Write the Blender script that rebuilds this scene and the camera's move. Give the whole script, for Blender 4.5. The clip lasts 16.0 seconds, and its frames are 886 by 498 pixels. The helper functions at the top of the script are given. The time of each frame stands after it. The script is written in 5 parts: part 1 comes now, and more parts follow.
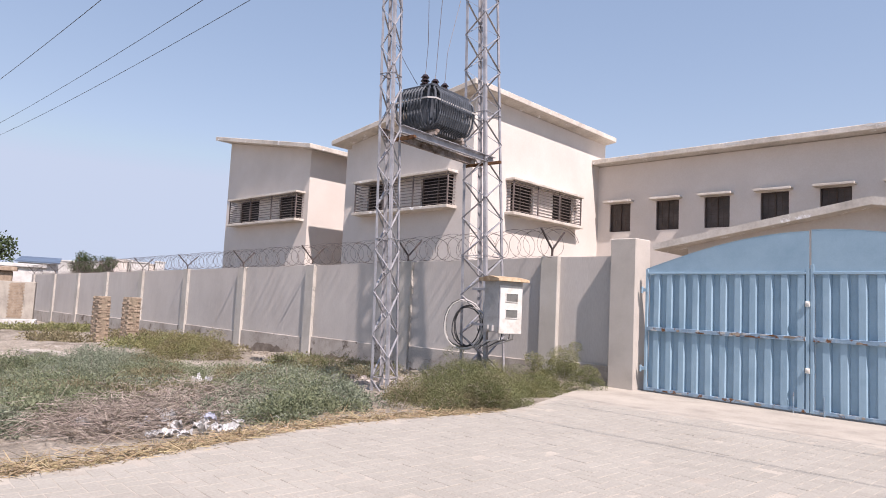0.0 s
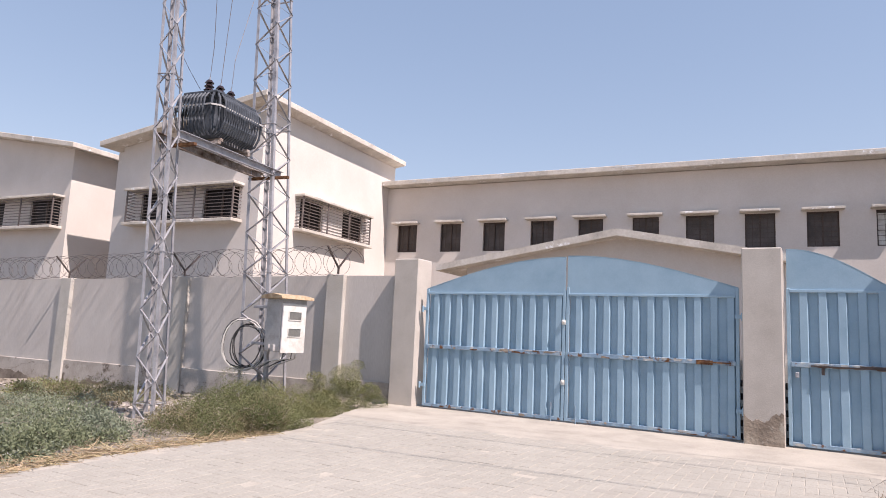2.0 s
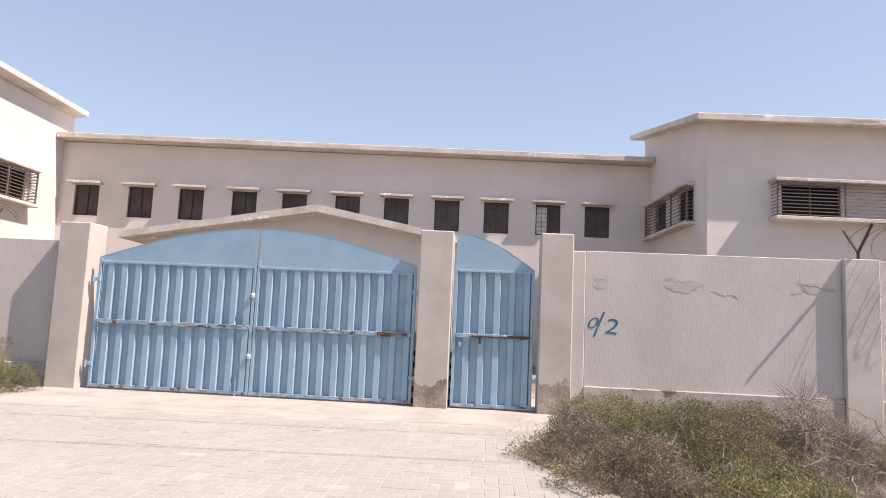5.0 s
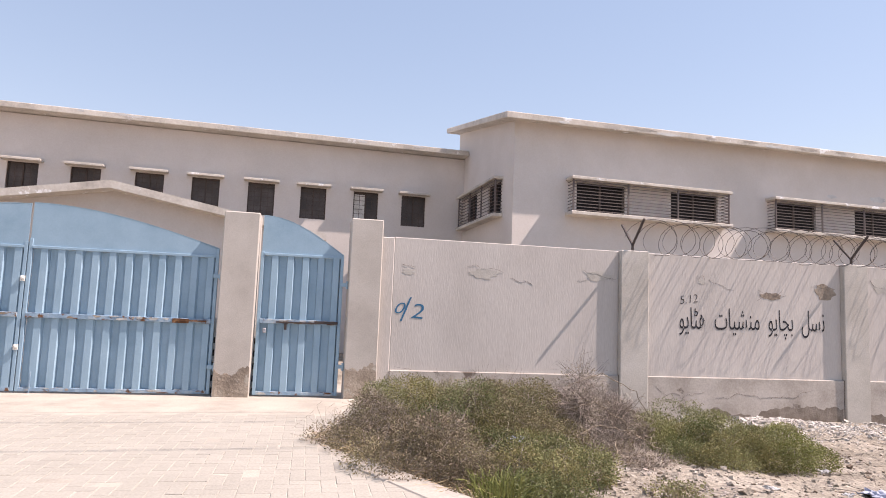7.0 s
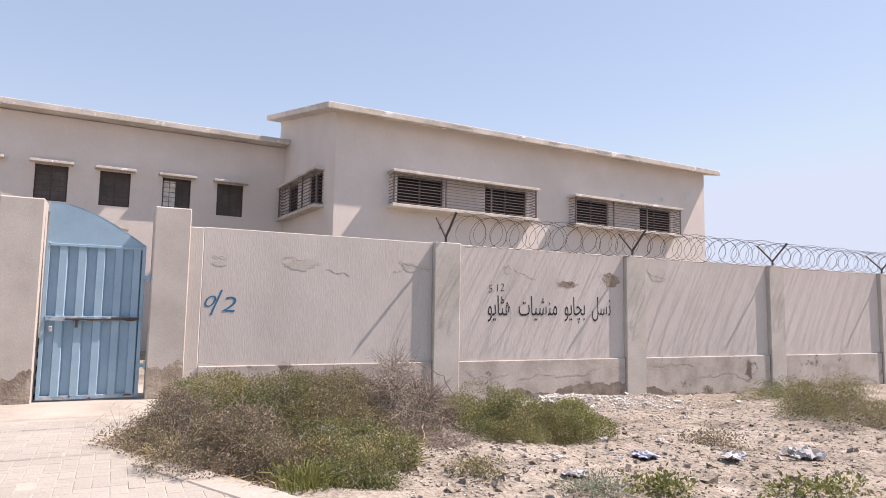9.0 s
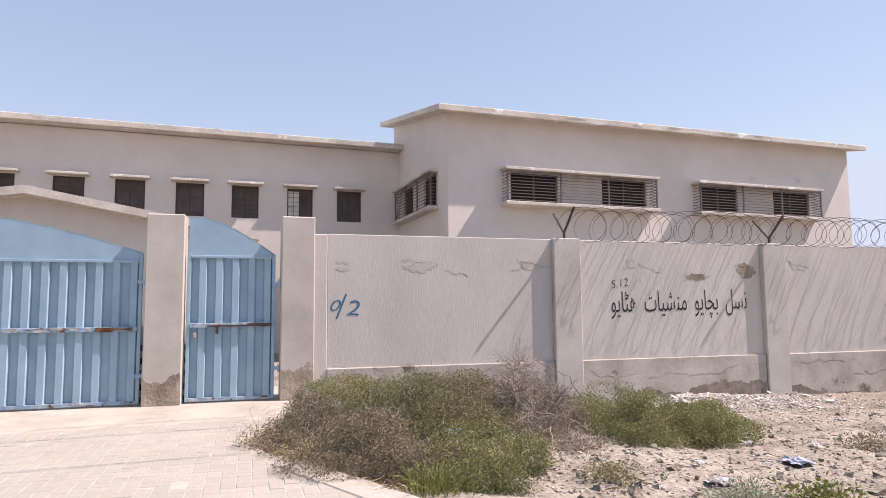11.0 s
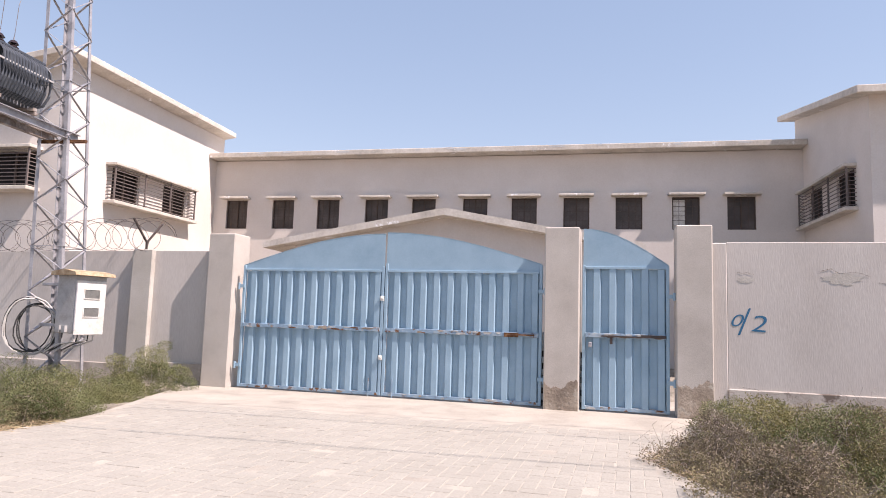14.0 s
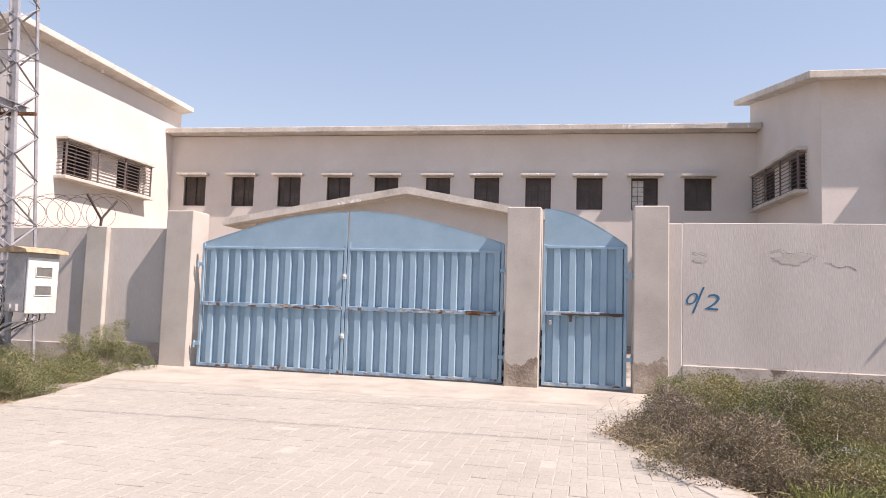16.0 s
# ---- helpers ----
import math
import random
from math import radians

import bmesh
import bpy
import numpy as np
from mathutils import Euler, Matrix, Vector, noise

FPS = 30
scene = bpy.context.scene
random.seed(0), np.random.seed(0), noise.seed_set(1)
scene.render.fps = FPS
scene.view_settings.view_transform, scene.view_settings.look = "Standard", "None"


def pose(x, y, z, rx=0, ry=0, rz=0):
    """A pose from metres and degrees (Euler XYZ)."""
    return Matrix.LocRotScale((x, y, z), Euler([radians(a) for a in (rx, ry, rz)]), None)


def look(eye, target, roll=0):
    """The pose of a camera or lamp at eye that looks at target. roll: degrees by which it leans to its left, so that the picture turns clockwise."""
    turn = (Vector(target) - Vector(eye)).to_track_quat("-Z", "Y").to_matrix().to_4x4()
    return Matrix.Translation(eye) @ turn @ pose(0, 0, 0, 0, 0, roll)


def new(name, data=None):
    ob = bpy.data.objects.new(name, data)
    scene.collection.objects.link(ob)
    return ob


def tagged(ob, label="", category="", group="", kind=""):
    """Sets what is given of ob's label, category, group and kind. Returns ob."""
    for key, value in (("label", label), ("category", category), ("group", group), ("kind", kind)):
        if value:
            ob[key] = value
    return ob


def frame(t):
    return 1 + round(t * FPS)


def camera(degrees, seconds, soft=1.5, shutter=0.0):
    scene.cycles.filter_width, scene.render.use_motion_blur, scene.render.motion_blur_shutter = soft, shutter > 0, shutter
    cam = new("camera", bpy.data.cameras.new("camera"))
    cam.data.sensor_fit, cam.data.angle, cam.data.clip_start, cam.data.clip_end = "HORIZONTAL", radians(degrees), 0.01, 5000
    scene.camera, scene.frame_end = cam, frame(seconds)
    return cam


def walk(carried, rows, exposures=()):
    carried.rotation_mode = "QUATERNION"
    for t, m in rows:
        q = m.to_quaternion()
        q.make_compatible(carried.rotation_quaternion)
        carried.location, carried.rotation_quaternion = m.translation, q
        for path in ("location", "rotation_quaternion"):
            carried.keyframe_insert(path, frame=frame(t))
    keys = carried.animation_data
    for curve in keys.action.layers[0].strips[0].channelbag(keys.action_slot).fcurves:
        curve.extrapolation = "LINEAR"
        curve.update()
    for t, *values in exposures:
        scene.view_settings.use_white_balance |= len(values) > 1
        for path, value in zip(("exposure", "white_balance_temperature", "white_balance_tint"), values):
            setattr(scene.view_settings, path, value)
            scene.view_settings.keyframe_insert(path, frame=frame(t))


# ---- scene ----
cam = camera(68.1, 16.0, soft=0.95)
PATH = [
    (0, (0.88, -0.339, 1.411), (-0.5, 1.098, 1.579), 2.8),
    (0.5, (0.892, -0.315, 1.411), (-0.438, 1.166, 1.616), 3.0),
    (1, (0.891, -0.299, 1.419), (-0.287, 1.301, 1.64), 3.8),
    (1.5, (0.922, -0.279, 1.422), (-0.114, 1.414, 1.662), 3.0),
    (2, (0.957, -0.272, 1.417), (0.095, 1.515, 1.67), 2.6),
    (2.5, (1.006, -0.26, 1.418), (0.3, 1.592, 1.681), 2.6),
    (3, (1.061, -0.252, 1.424), (0.508, 1.653, 1.676), 2.8),
    (3.5, (1.112, -0.242, 1.42), (0.701, 1.699, 1.669), 2.6),
    (4, (1.163, -0.265, 1.428), (0.893, 1.703, 1.657), 2.7),
    (4.2, (1.178, -0.268, 1.428), (0.962, 1.708, 1.649), 2.7),
    (6.3, (1.34, -0.136, 1.375), (1.632, 1.83, 1.59), 1.9),
    (6.5, (1.372, -0.142, 1.375), (1.717, 1.816, 1.586), 1.8),
    (7, (1.435, -0.195, 1.366), (1.952, 1.727, 1.572), 2.3),
    (7.5, (1.461, -0.28, 1.359), (2.17, 1.577, 1.572), 2.7),
    (8, (1.47, -0.345, 1.353), (2.344, 1.44, 1.576), 2.9),
    (8.2, (1.476, -0.356, 1.351), (2.426, 1.39, 1.569), 1.7),
    (10.3, (1.662, -0.269, 1.38), (2.679, 1.443, 1.562), 0.8),
    (10.5, (1.65, -0.254, 1.382), (2.572, 1.513, 1.548), 0.3),
    (11, (1.559, -0.207, 1.387), (2.247, 1.662, 1.574), -0.5),
    (11.5, (1.486, -0.133, 1.372), (1.992, 1.792, 1.574), -0.1),
    (12, (1.459, -0.105, 1.367), (1.72, 1.869, 1.556), 0.7),
    (12.5, (1.454, -0.106, 1.371), (1.475, 1.885, 1.564), 0.7),
    (13, (1.382, -0.086, 1.383), (1.193, 1.895, 1.58), 1.8),
    (13.5, (1.353, -0.058, 1.386), (1.012, 1.903, 1.579), 1.6),
    (14, (1.356, -0.058, 1.38), (0.937, 1.887, 1.59), 1.8),
    (14.5, (1.348, -0.074, 1.377), (0.969, 1.879, 1.581), 2.0),
    (15, (1.359, -0.074, 1.372), (1.001, 1.886, 1.545), 2.3),
    (15.5, (1.356, -0.068, 1.368), (1.021, 1.897, 1.532), 2.6),
    (16, (1.356, -0.088, 1.372), (1.051, 1.883, 1.522), 1.8),
]
EXPOSURES = [(0.0, 0.62, 6840, 23), (1.5, 0.63, 6880, 23), (3.5, 0.73, 7020, 24), (7.0, 0.91, 7260, 25), (8.0, 0.90, 7280, 25), (10.5, 0.84, 7150, 25), (12.5, 0.86, 7200, 25), (14.5, 0.83, 7050, 25), (16.0, 0.83, 7260, 25)]
walk(cam, [(t, look(eye, target, roll)) for t, eye, target, roll in PATH], EXPOSURES)

# ---- sky, sun, exposure ----
SUN = Vector((1.0, -0.305, 1.48)).normalized()
elev, azim = math.asin(SUN.z), math.atan2(SUN.x, SUN.y)
world = bpy.data.worlds.new("sky")
scene.world = world
world.use_nodes = True
wn = world.node_tree.nodes
sky = wn.new("ShaderNodeTexSky")
sky.sky_type, sky.sun_disc = "NISHITA", False
sky.sun_elevation, sky.sun_rotation = elev, azim
sky.air_density, sky.dust_density, sky.ozone_density = 1.0, 0.12, 2.2
wn["Background"].inputs["Strength"].default_value = 0.104
# haze: the clear sky's contrast and colour are softened
scaled = wn.new("ShaderNodeVectorMath")
scaled.operation = "SCALE"
scaled.inputs["Scale"].default_value = 0.2
soft_sky = wn.new("ShaderNodeGamma")
soft_sky.inputs["Gamma"].default_value = 0.47
back = wn.new("ShaderNodeVectorMath")
back.operation = "SCALE"
back.inputs["Scale"].default_value = 5.0
links = world.node_tree.links
links.new(sky.outputs["Color"], scaled.inputs[0])
links.new(scaled.outputs[0], soft_sky.inputs["Color"])
tone = wn.new("ShaderNodeHueSaturation")
tone.inputs["Saturation"].default_value = 1.38
links.new(soft_sky.outputs["Color"], tone.inputs["Color"])
haze = wn.new("ShaderNodeVectorMath")
haze.operation = "MINIMUM"
haze.inputs[1].default_value = (0.67, 0.85, 1.07)
links.new(tone.outputs["Color"], haze.inputs[0])
links.new(haze.outputs[0], back.inputs[0])
links.new(back.outputs[0], wn["Background"].inputs["Color"])
lamp = bpy.data.lights.new("sun", "SUN")
lamp.energy, lamp.angle, lamp.color = 4.52, radians(0.5), (1.0, 0.965, 0.925)
sun = new("sun", lamp)
sun.matrix_world = look(SUN * 50, (0, 0, 0))

# ---- materials ----


def material(name, base, dark=None, light=None, rough=0.85, metal=0.0, scale=1.5, fine=40.0, bump=0.25, depth=0.01,
             spots=None, spot_scale=3.0, spot_cut=0.62, streak=0.0, island=0.0, per_object=0.0, fine_amount=0.25, comb=1.0, thin=0.0):
    """Base colour broken up by a broad and a fine noise, with optional worn spots, vertical streaks and a fine relief."""
    m = bpy.data.materials.new(name)
    m.use_nodes = True
    n, l = m.node_tree.nodes, m.node_tree.links
    bsdf = n["Principled BSDF"]
    bsdf.inputs["Roughness"].default_value, bsdf.inputs["Metallic"].default_value = rough, metal
    bsdf.inputs["Specular IOR Level"].default_value = 0.3
    dark = dark or tuple(c * 0.78 for c in base)
    light = light or tuple(min(1, c * 1.14) for c in base)
    coord = n.new("ShaderNodeTexCoord")
    geo = n.new("ShaderNodeNewGeometry")
    where = geo.outputs["Position"]
    if streak:
        stretch = n.new("ShaderNodeMapping")
        stretch.inputs["Scale"].default_value = (1, 1, streak)
        l.new(where, stretch.inputs["Vector"])
        where = stretch.outputs["Vector"]
    broad = n.new("ShaderNodeTexNoise")
    broad.inputs["Scale"].default_value, broad.inputs["Detail"].default_value = scale, 6
    broad.inputs["Roughness"].default_value = 0.62
    l.new(where, broad.inputs["Vector"])
    ramp = n.new("ShaderNodeValToRGB")
    ramp.color_ramp.elements[0].position, ramp.color_ramp.elements[1].position = 0.3, 0.7
    ramp.color_ramp.elements[0].color, ramp.color_ramp.elements[1].color = (*dark, 1), (*light, 1)
    mid = ramp.color_ramp.elements.new(0.5)
    mid.color = (*base, 1)
    l.new(broad.outputs["Fac"], ramp.inputs["Fac"])
    grain = n.new("ShaderNodeTexNoise")
    grain.inputs["Scale"].default_value, grain.inputs["Detail"].default_value = fine, 4
    if comb != 1.0:
        drawn = n.new("ShaderNodeMapping")
        drawn.inputs["Scale"].default_value = (1, 1, comb)
        l.new(geo.outputs["Position"], drawn.inputs["Vector"])
        l.new(drawn.outputs["Vector"], grain.inputs["Vector"])
    else:
        l.new(geo.outputs["Position"], grain.inputs["Vector"])
    mix = n.new("ShaderNodeMix")
    mix.data_type, mix.blend_type = "RGBA", "OVERLAY"
    mix.inputs["Factor"].default_value = fine_amount
    l.new(ramp.outputs["Color"], mix.inputs[6])
    l.new(grain.outputs["Fac"], mix.inputs[7])
    colour = mix.outputs[2]
    if island or per_object:
        vary = n.new("ShaderNodeMapRange")
        vary.inputs["To Min"].default_value = 1 - (island or per_object)
        vary.inputs["To Max"].default_value = 1 + (island or per_object)
        if island:
            l.new(geo.outputs["Random Per Island"], vary.inputs["Value"])
        else:
            info = n.new("ShaderNodeObjectInfo")
            l.new(info.outputs["Random"], vary.inputs["Value"])
        hsv = n.new("ShaderNodeHueSaturation")
        if island:
            # a second, unrelated draw shifts the hue a little
            often = n.new("ShaderNodeMath")
            often.operation = "MULTIPLY"
            often.inputs[1].default_value = 37.0
            rest = n.new("ShaderNodeMath")
            rest.operation = "FRACT"
            hue = n.new("ShaderNodeMapRange")
            hue.inputs["To Min"].default_value, hue.inputs["To Max"].default_value = 0.5 - 0.09 * island, 0.5 + 0.05 * island
            l.new(geo.outputs["Random Per Island"], often.inputs[0])
            l.new(often.outputs[0], rest.inputs[0])
            l.new(rest.outputs[0], hue.inputs["Value"])
            l.new(hue.outputs["Result"], hsv.inputs["Hue"])
        l.new(vary.outputs["Result"], hsv.inputs["Value"])
        l.new(colour, hsv.inputs["Color"])
        colour = hsv.outputs["Color"]
    if spots:
        spot = n.new("ShaderNodeTexNoise")
        spot.inputs["Scale"].default_value, spot.inputs["Detail"].default_value = spot_scale, 8
        spot.inputs["Roughness"].default_value = 0.68
        l.new(geo.outputs["Position"], spot.inputs["Vector"])
        cut = n.new("ShaderNodeMapRange")
        cut.inputs["From Min"].default_value, cut.inputs["From Max"].default_value = spot_cut, spot_cut + 0.05
        l.new(spot.outputs["Fac"], cut.inputs["Value"])
        over = n.new("ShaderNodeMix")
        over.data_type = "RGBA"
        over.inputs[7].default_value = (*spots, 1)
        l.new(cut.outputs["Result"], over.inputs["Factor"])
        l.new(colour, over.inputs[6])
        colour = over.outputs[2]
    l.new(colour, bsdf.inputs["Base Color"])
    if thin:
        through_leaf = n.new("ShaderNodeBsdfTranslucent")
        both = n.new("ShaderNodeMixShader")
        both.inputs[0].default_value = thin
        l.new(colour, through_leaf.inputs["Color"])
        l.new(bsdf.outputs[0], both.inputs[1])
        l.new(through_leaf.outputs[0], both.inputs[2])
        l.new(both.outputs[0], n["Material Output"].inputs["Surface"])
    if bump:
        b = n.new("ShaderNodeBump")
        b.inputs["Strength"].default_value, b.inputs["Distance"].default_value = bump, depth
        l.new(grain.outputs["Fac"], b.inputs["Height"])
        l.new(b.outputs["Normal"], bsdf.inputs["Normal"])
    return m


PLASTER = material("building_plaster", (0.625, 0.572, 0.525), scale=0.5, fine=25, bump=0.15, rough=0.9, fine_amount=0.12,
                   dark=(0.59, 0.538, 0.49), light=(0.675, 0.62, 0.575))
SLAB = material("roof_slab_concrete", (0.55, 0.50, 0.44), dark=(0.40, 0.36, 0.315), light=(0.64, 0.59, 0.53), scale=1.2, fine=14, rough=0.95,
                spots=(0.80, 0.79, 0.78), spot_scale=1.7, spot_cut=0.605)
WALL = material("wall_rough_plaster", (0.52, 0.482, 0.447), dark=(0.472, 0.435, 0.40), light=(0.56, 0.523, 0.483), scale=0.8, fine=70, bump=0.35, depth=0.007,
                rough=0.95, streak=0.6, comb=0.14, fine_amount=0.16)
PLINTH = material("plinth_stained_plaster", (0.42, 0.38, 0.34), dark=(0.29, 0.255, 0.22), light=(0.49, 0.45, 0.41), scale=1.4, fine=30, bump=0.22, rough=0.95,
                  spots=(0.15, 0.12, 0.10), spot_scale=1.3, spot_cut=0.60)
PILASTER = material("pilaster_plaster", (0.475, 0.445, 0.40), dark=(0.40, 0.372, 0.33), light=(0.53, 0.50, 0.455), scale=1.3, fine=45, bump=0.3, depth=0.008, rough=0.95, fine_amount=0.18)
PIER = material("pier_plaster", (0.47, 0.43, 0.385), dark=(0.41, 0.37, 0.33), light=(0.51, 0.47, 0.425), scale=1.6, fine=60, bump=0.3, depth=0.006, rough=0.95, fine_amount=0.16)
WORN = material("bare_mortar", (0.29, 0.235, 0.185), dark=(0.16, 0.125, 0.10), light=(0.40, 0.335, 0.27), scale=3, fine=22, bump=0.5, depth=0.02, rough=1.0,
                spots=(0.42, 0.37, 0.31), spot_scale=4.5, spot_cut=0.56)
BLUE = material("blue_gate_paint", (0.268, 0.396, 0.488), dark=(0.226, 0.348, 0.438), light=(0.304, 0.438, 0.53), scale=2.2, fine=60, bump=0.08, rough=0.55,
                spots=(0.30, 0.44, 0.56), spot_scale=5, spot_cut=0.7, fine_amount=0.1)
BLUE_WORN = material("worn_blue_paint", (0.24, 0.35, 0.45), dark=(0.17, 0.25, 0.33), light=(0.42, 0.46, 0.46), scale=7, fine=70, rough=0.7,
                     spots=(0.16, 0.07, 0.03), spot_scale=6, spot_cut=0.57, bump=0.3)
PRIMER = material("bare_grey_primer", (0.43, 0.43, 0.41), dark=(0.27, 0.25, 0.23), light=(0.55, 0.55, 0.53), scale=14, fine=70, rough=0.8, bump=0.2)
RUST = material("rust", (0.13, 0.065, 0.035), dark=(0.08, 0.035, 0.02), light=(0.32, 0.17, 0.08), scale=12, fine=80, rough=0.95)
STEEL = material("galvanised_steel", (0.37, 0.365, 0.38), dark=(0.25, 0.245, 0.255), light=(0.46, 0.455, 0.47), scale=4, fine=50, rough=0.45, metal=0.3, bump=0.05)
RUSTY_STEEL = material("rusty_beam_steel", (0.30, 0.25, 0.22), dark=(0.12, 0.08, 0.06), light=(0.50, 0.47, 0.44), scale=6, fine=50, rough=0.8, metal=0.2)
DARK_STEEL = material("dark_bracket_steel", (0.07, 0.055, 0.05), scale=8, fine=60, rough=0.8)
WIRE = material("weathered_wire", (0.12, 0.10, 0.09), dark=(0.08, 0.06, 0.05), scale=6, rough=0.6, metal=0.4, bump=0)
TANK = material("transformer_grey_paint", (0.065, 0.075, 0.09), dark=(0.045, 0.05, 0.06), light=(0.10, 0.11, 0.125), scale=5, fine=60, rough=0.5, bump=0.1)
PORCELAIN = material("brown_glazed_porcelain", (0.035, 0.025, 0.028), rough=0.25, bump=0)
BOX = material("meter_box_white_paint", (0.66, 0.64, 0.60), dark=(0.52, 0.49, 0.44), light=(0.72, 0.70, 0.67), scale=4, fine=50, rough=0.6, bump=0.1)
BOX_GREY = material("meter_box_grey_paint", (0.40, 0.39, 0.38), dark=(0.3, 0.28, 0.26), scale=4, fine=50, rough=0.6, bump=0.1)
BOX_TOP = material("rusted_tan_sheet", (0.42, 0.31, 0.20), dark=(0.26, 0.16, 0.09), light=(0.52, 0.43, 0.30), scale=9, fine=60, rough=0.9)
PANE = material("dusty_meter_window", (0.16, 0.16, 0.15), scale=9, rough=0.3, bump=0)
CABLE = material("black_cable", (0.05, 0.05, 0.05), rough=0.6, bump=0, scale=3)
CABLE_PALE = material("pale_cable", (0.55, 0.53, 0.5), rough=0.6, bump=0, scale=3)
LOUVRE = material("dark_brown_window_steel", (0.085, 0.06, 0.048), scale=5, fine=60, rough=0.6, bump=0.05)
GRILLE = material("grey_grille_bar", (0.16, 0.132, 0.122), scale=5, fine=60, rough=0.7, bump=0.05)
# room shade put into the colour: near-black for floors and walls behind windows
INSIDE = material("shade_dark_interior", (0.05, 0.045, 0.04), scale=1, rough=0.9, bump=0)
GLASS = bpy.data.materials.new("window_glass")
GLASS.use_nodes = True
gb = GLASS.node_tree.nodes["Principled BSDF"]
gb.inputs["Base Color"].default_value, gb.inputs["Roughness"].default_value = (0.016, 0.012, 0.011, 1), 0.35
gb.inputs["Specular IOR Level"].default_value = 0.08
BROWN_GLASS = material("dusty_brown_glass", (0.085, 0.068, 0.06), dark=(0.05, 0.04, 0.036), light=(0.13, 0.108, 0.098), scale=1.1, fine=30, rough=0.35, bump=0)
DIRT = material("dry_earth", (0.262, 0.228, 0.185), dark=(0.165, 0.14, 0.11), light=(0.35, 0.312, 0.262), scale=0.9, fine=18, bump=1.0, depth=0.04, rough=1.0,
                spots=(0.40, 0.365, 0.32), spot_scale=2.2, spot_cut=0.6, fine_amount=0.75)
PAVER = material("concrete_paver", (0.328, 0.307, 0.267), dark=(0.306, 0.286, 0.247), light=(0.355, 0.333, 0.290), scale=0.7, fine=45, bump=0.3, rough=0.95, per_object=0.035)
PAVER_REST = material("concrete_paver_field", (0.328, 0.307, 0.267), dark=(0.306, 0.286, 0.247), light=(0.355, 0.333, 0.290), scale=0.7, fine=45, bump=0.3, rough=0.95, island=0.035)
CRACK = material("dark_crack", (0.17, 0.14, 0.12), scale=8, rough=1.0, bump=0)
DAMP = material("damp_stained_render", (0.21, 0.175, 0.145), dark=(0.12, 0.095, 0.08), light=(0.31, 0.27, 0.23), scale=3, fine=35, rough=1.0, bump=0.6)
JOINT = material("sandy_joint", (0.38, 0.345, 0.295), scale=1.5, fine=60, rough=1.0)
KERB = material("pale_kerb_concrete", (0.38, 0.345, 0.30), scale=2, fine=40, rough=0.95)
RUBBLE = material("pale_rubble", (0.34, 0.305, 0.265), dark=(0.20, 0.17, 0.14), light=(0.46, 0.41, 0.36), scale=4, fine=30, rough=1.0, island=0.25, bump=0.5)
PALE_RUBBLE = material("pale_broken_render", (0.46, 0.43, 0.39), dark=(0.32, 0.295, 0.26), light=(0.56, 0.53, 0.49), scale=4, fine=30, rough=1.0, island=0.2, bump=0.5)
BRICK = material("weathered_brick", (0.31, 0.24, 0.18), dark=(0.22, 0.165, 0.12), light=(0.39, 0.315, 0.24), scale=6, fine=40, rough=1.0, per_object=0.10, bump=0.6)
MORTAR = material("crumbling_mortar", (0.30, 0.24, 0.175), scale=8, fine=40, rough=1.0, bump=0.8)
WHITE = material("white_wash", (0.56, 0.55, 0.53), scale=2, fine=30, rough=0.9)
LEAF = material("green_leaves", (0.222, 0.225, 0.10), dark=(0.168, 0.172, 0.072), light=(0.285, 0.285, 0.135), scale=1.8, rough=0.7, island=0.3, bump=0, thin=0.28)
LEAF_BLUE = material("grey_green_leaves", (0.225, 0.255, 0.18), dark=(0.17, 0.195, 0.135), light=(0.29, 0.315, 0.235), scale=1.8, rough=0.8, island=0.2, bump=0, thin=0.28)
LEAF_DRY = material("olive_dry_leaves", (0.225, 0.195, 0.115), dark=(0.155, 0.135, 0.072), light=(0.275, 0.24, 0.135), scale=1.8, rough=0.85, island=0.2, bump=0, thin=0.28)
LEAF_BRIGHT = material("fresh_yellow_green_leaves", (0.17, 0.185, 0.06), dark=(0.13, 0.15, 0.035), scale=2, rough=0.7, island=0.28, bump=0, thin=0.28)
LEAF_WEED = material("weed_leaves", (0.20, 0.225, 0.135), dark=(0.15, 0.175, 0.10), light=(0.26, 0.285, 0.18), scale=1.8, rough=0.8, island=0.2, bump=0, thin=0.28)
TWIG = material("dry_twigs", (0.29, 0.245, 0.205), dark=(0.18, 0.15, 0.12), light=(0.40, 0.345, 0.29), scale=4, rough=0.95, island=0.3, bump=0)
STRAW = material("dry_straw", (0.34, 0.27, 0.16), dark=(0.26, 0.20, 0.115), light=(0.42, 0.35, 0.22), scale=3, rough=0.9, island=0.3, bump=0)
LEAF_DEEP = material("deep_green_leaves", (0.158, 0.17, 0.078), dark=(0.10, 0.122, 0.046), light=(0.20, 0.225, 0.10), scale=1.8, rough=0.75, island=0.2, bump=0, thin=0.28)
LEAF_GOLD = material("yellowing_leaves", (0.225, 0.205, 0.088), dark=(0.165, 0.15, 0.06), light=(0.285, 0.255, 0.115), scale=1.8, rough=0.8, island=0.2, bump=0, thin=0.28)
LEAF_BROWN = material("withered_brown_leaves", (0.205, 0.168, 0.115), dark=(0.14, 0.113, 0.075), light=(0.27, 0.225, 0.155), scale=1.8, rough=0.85, island=0.2, bump=0, thin=0.28)
BLEACHED = material("bleached_wood", (0.27, 0.215, 0.155), scale=4, rough=0.85, bump=0.1)
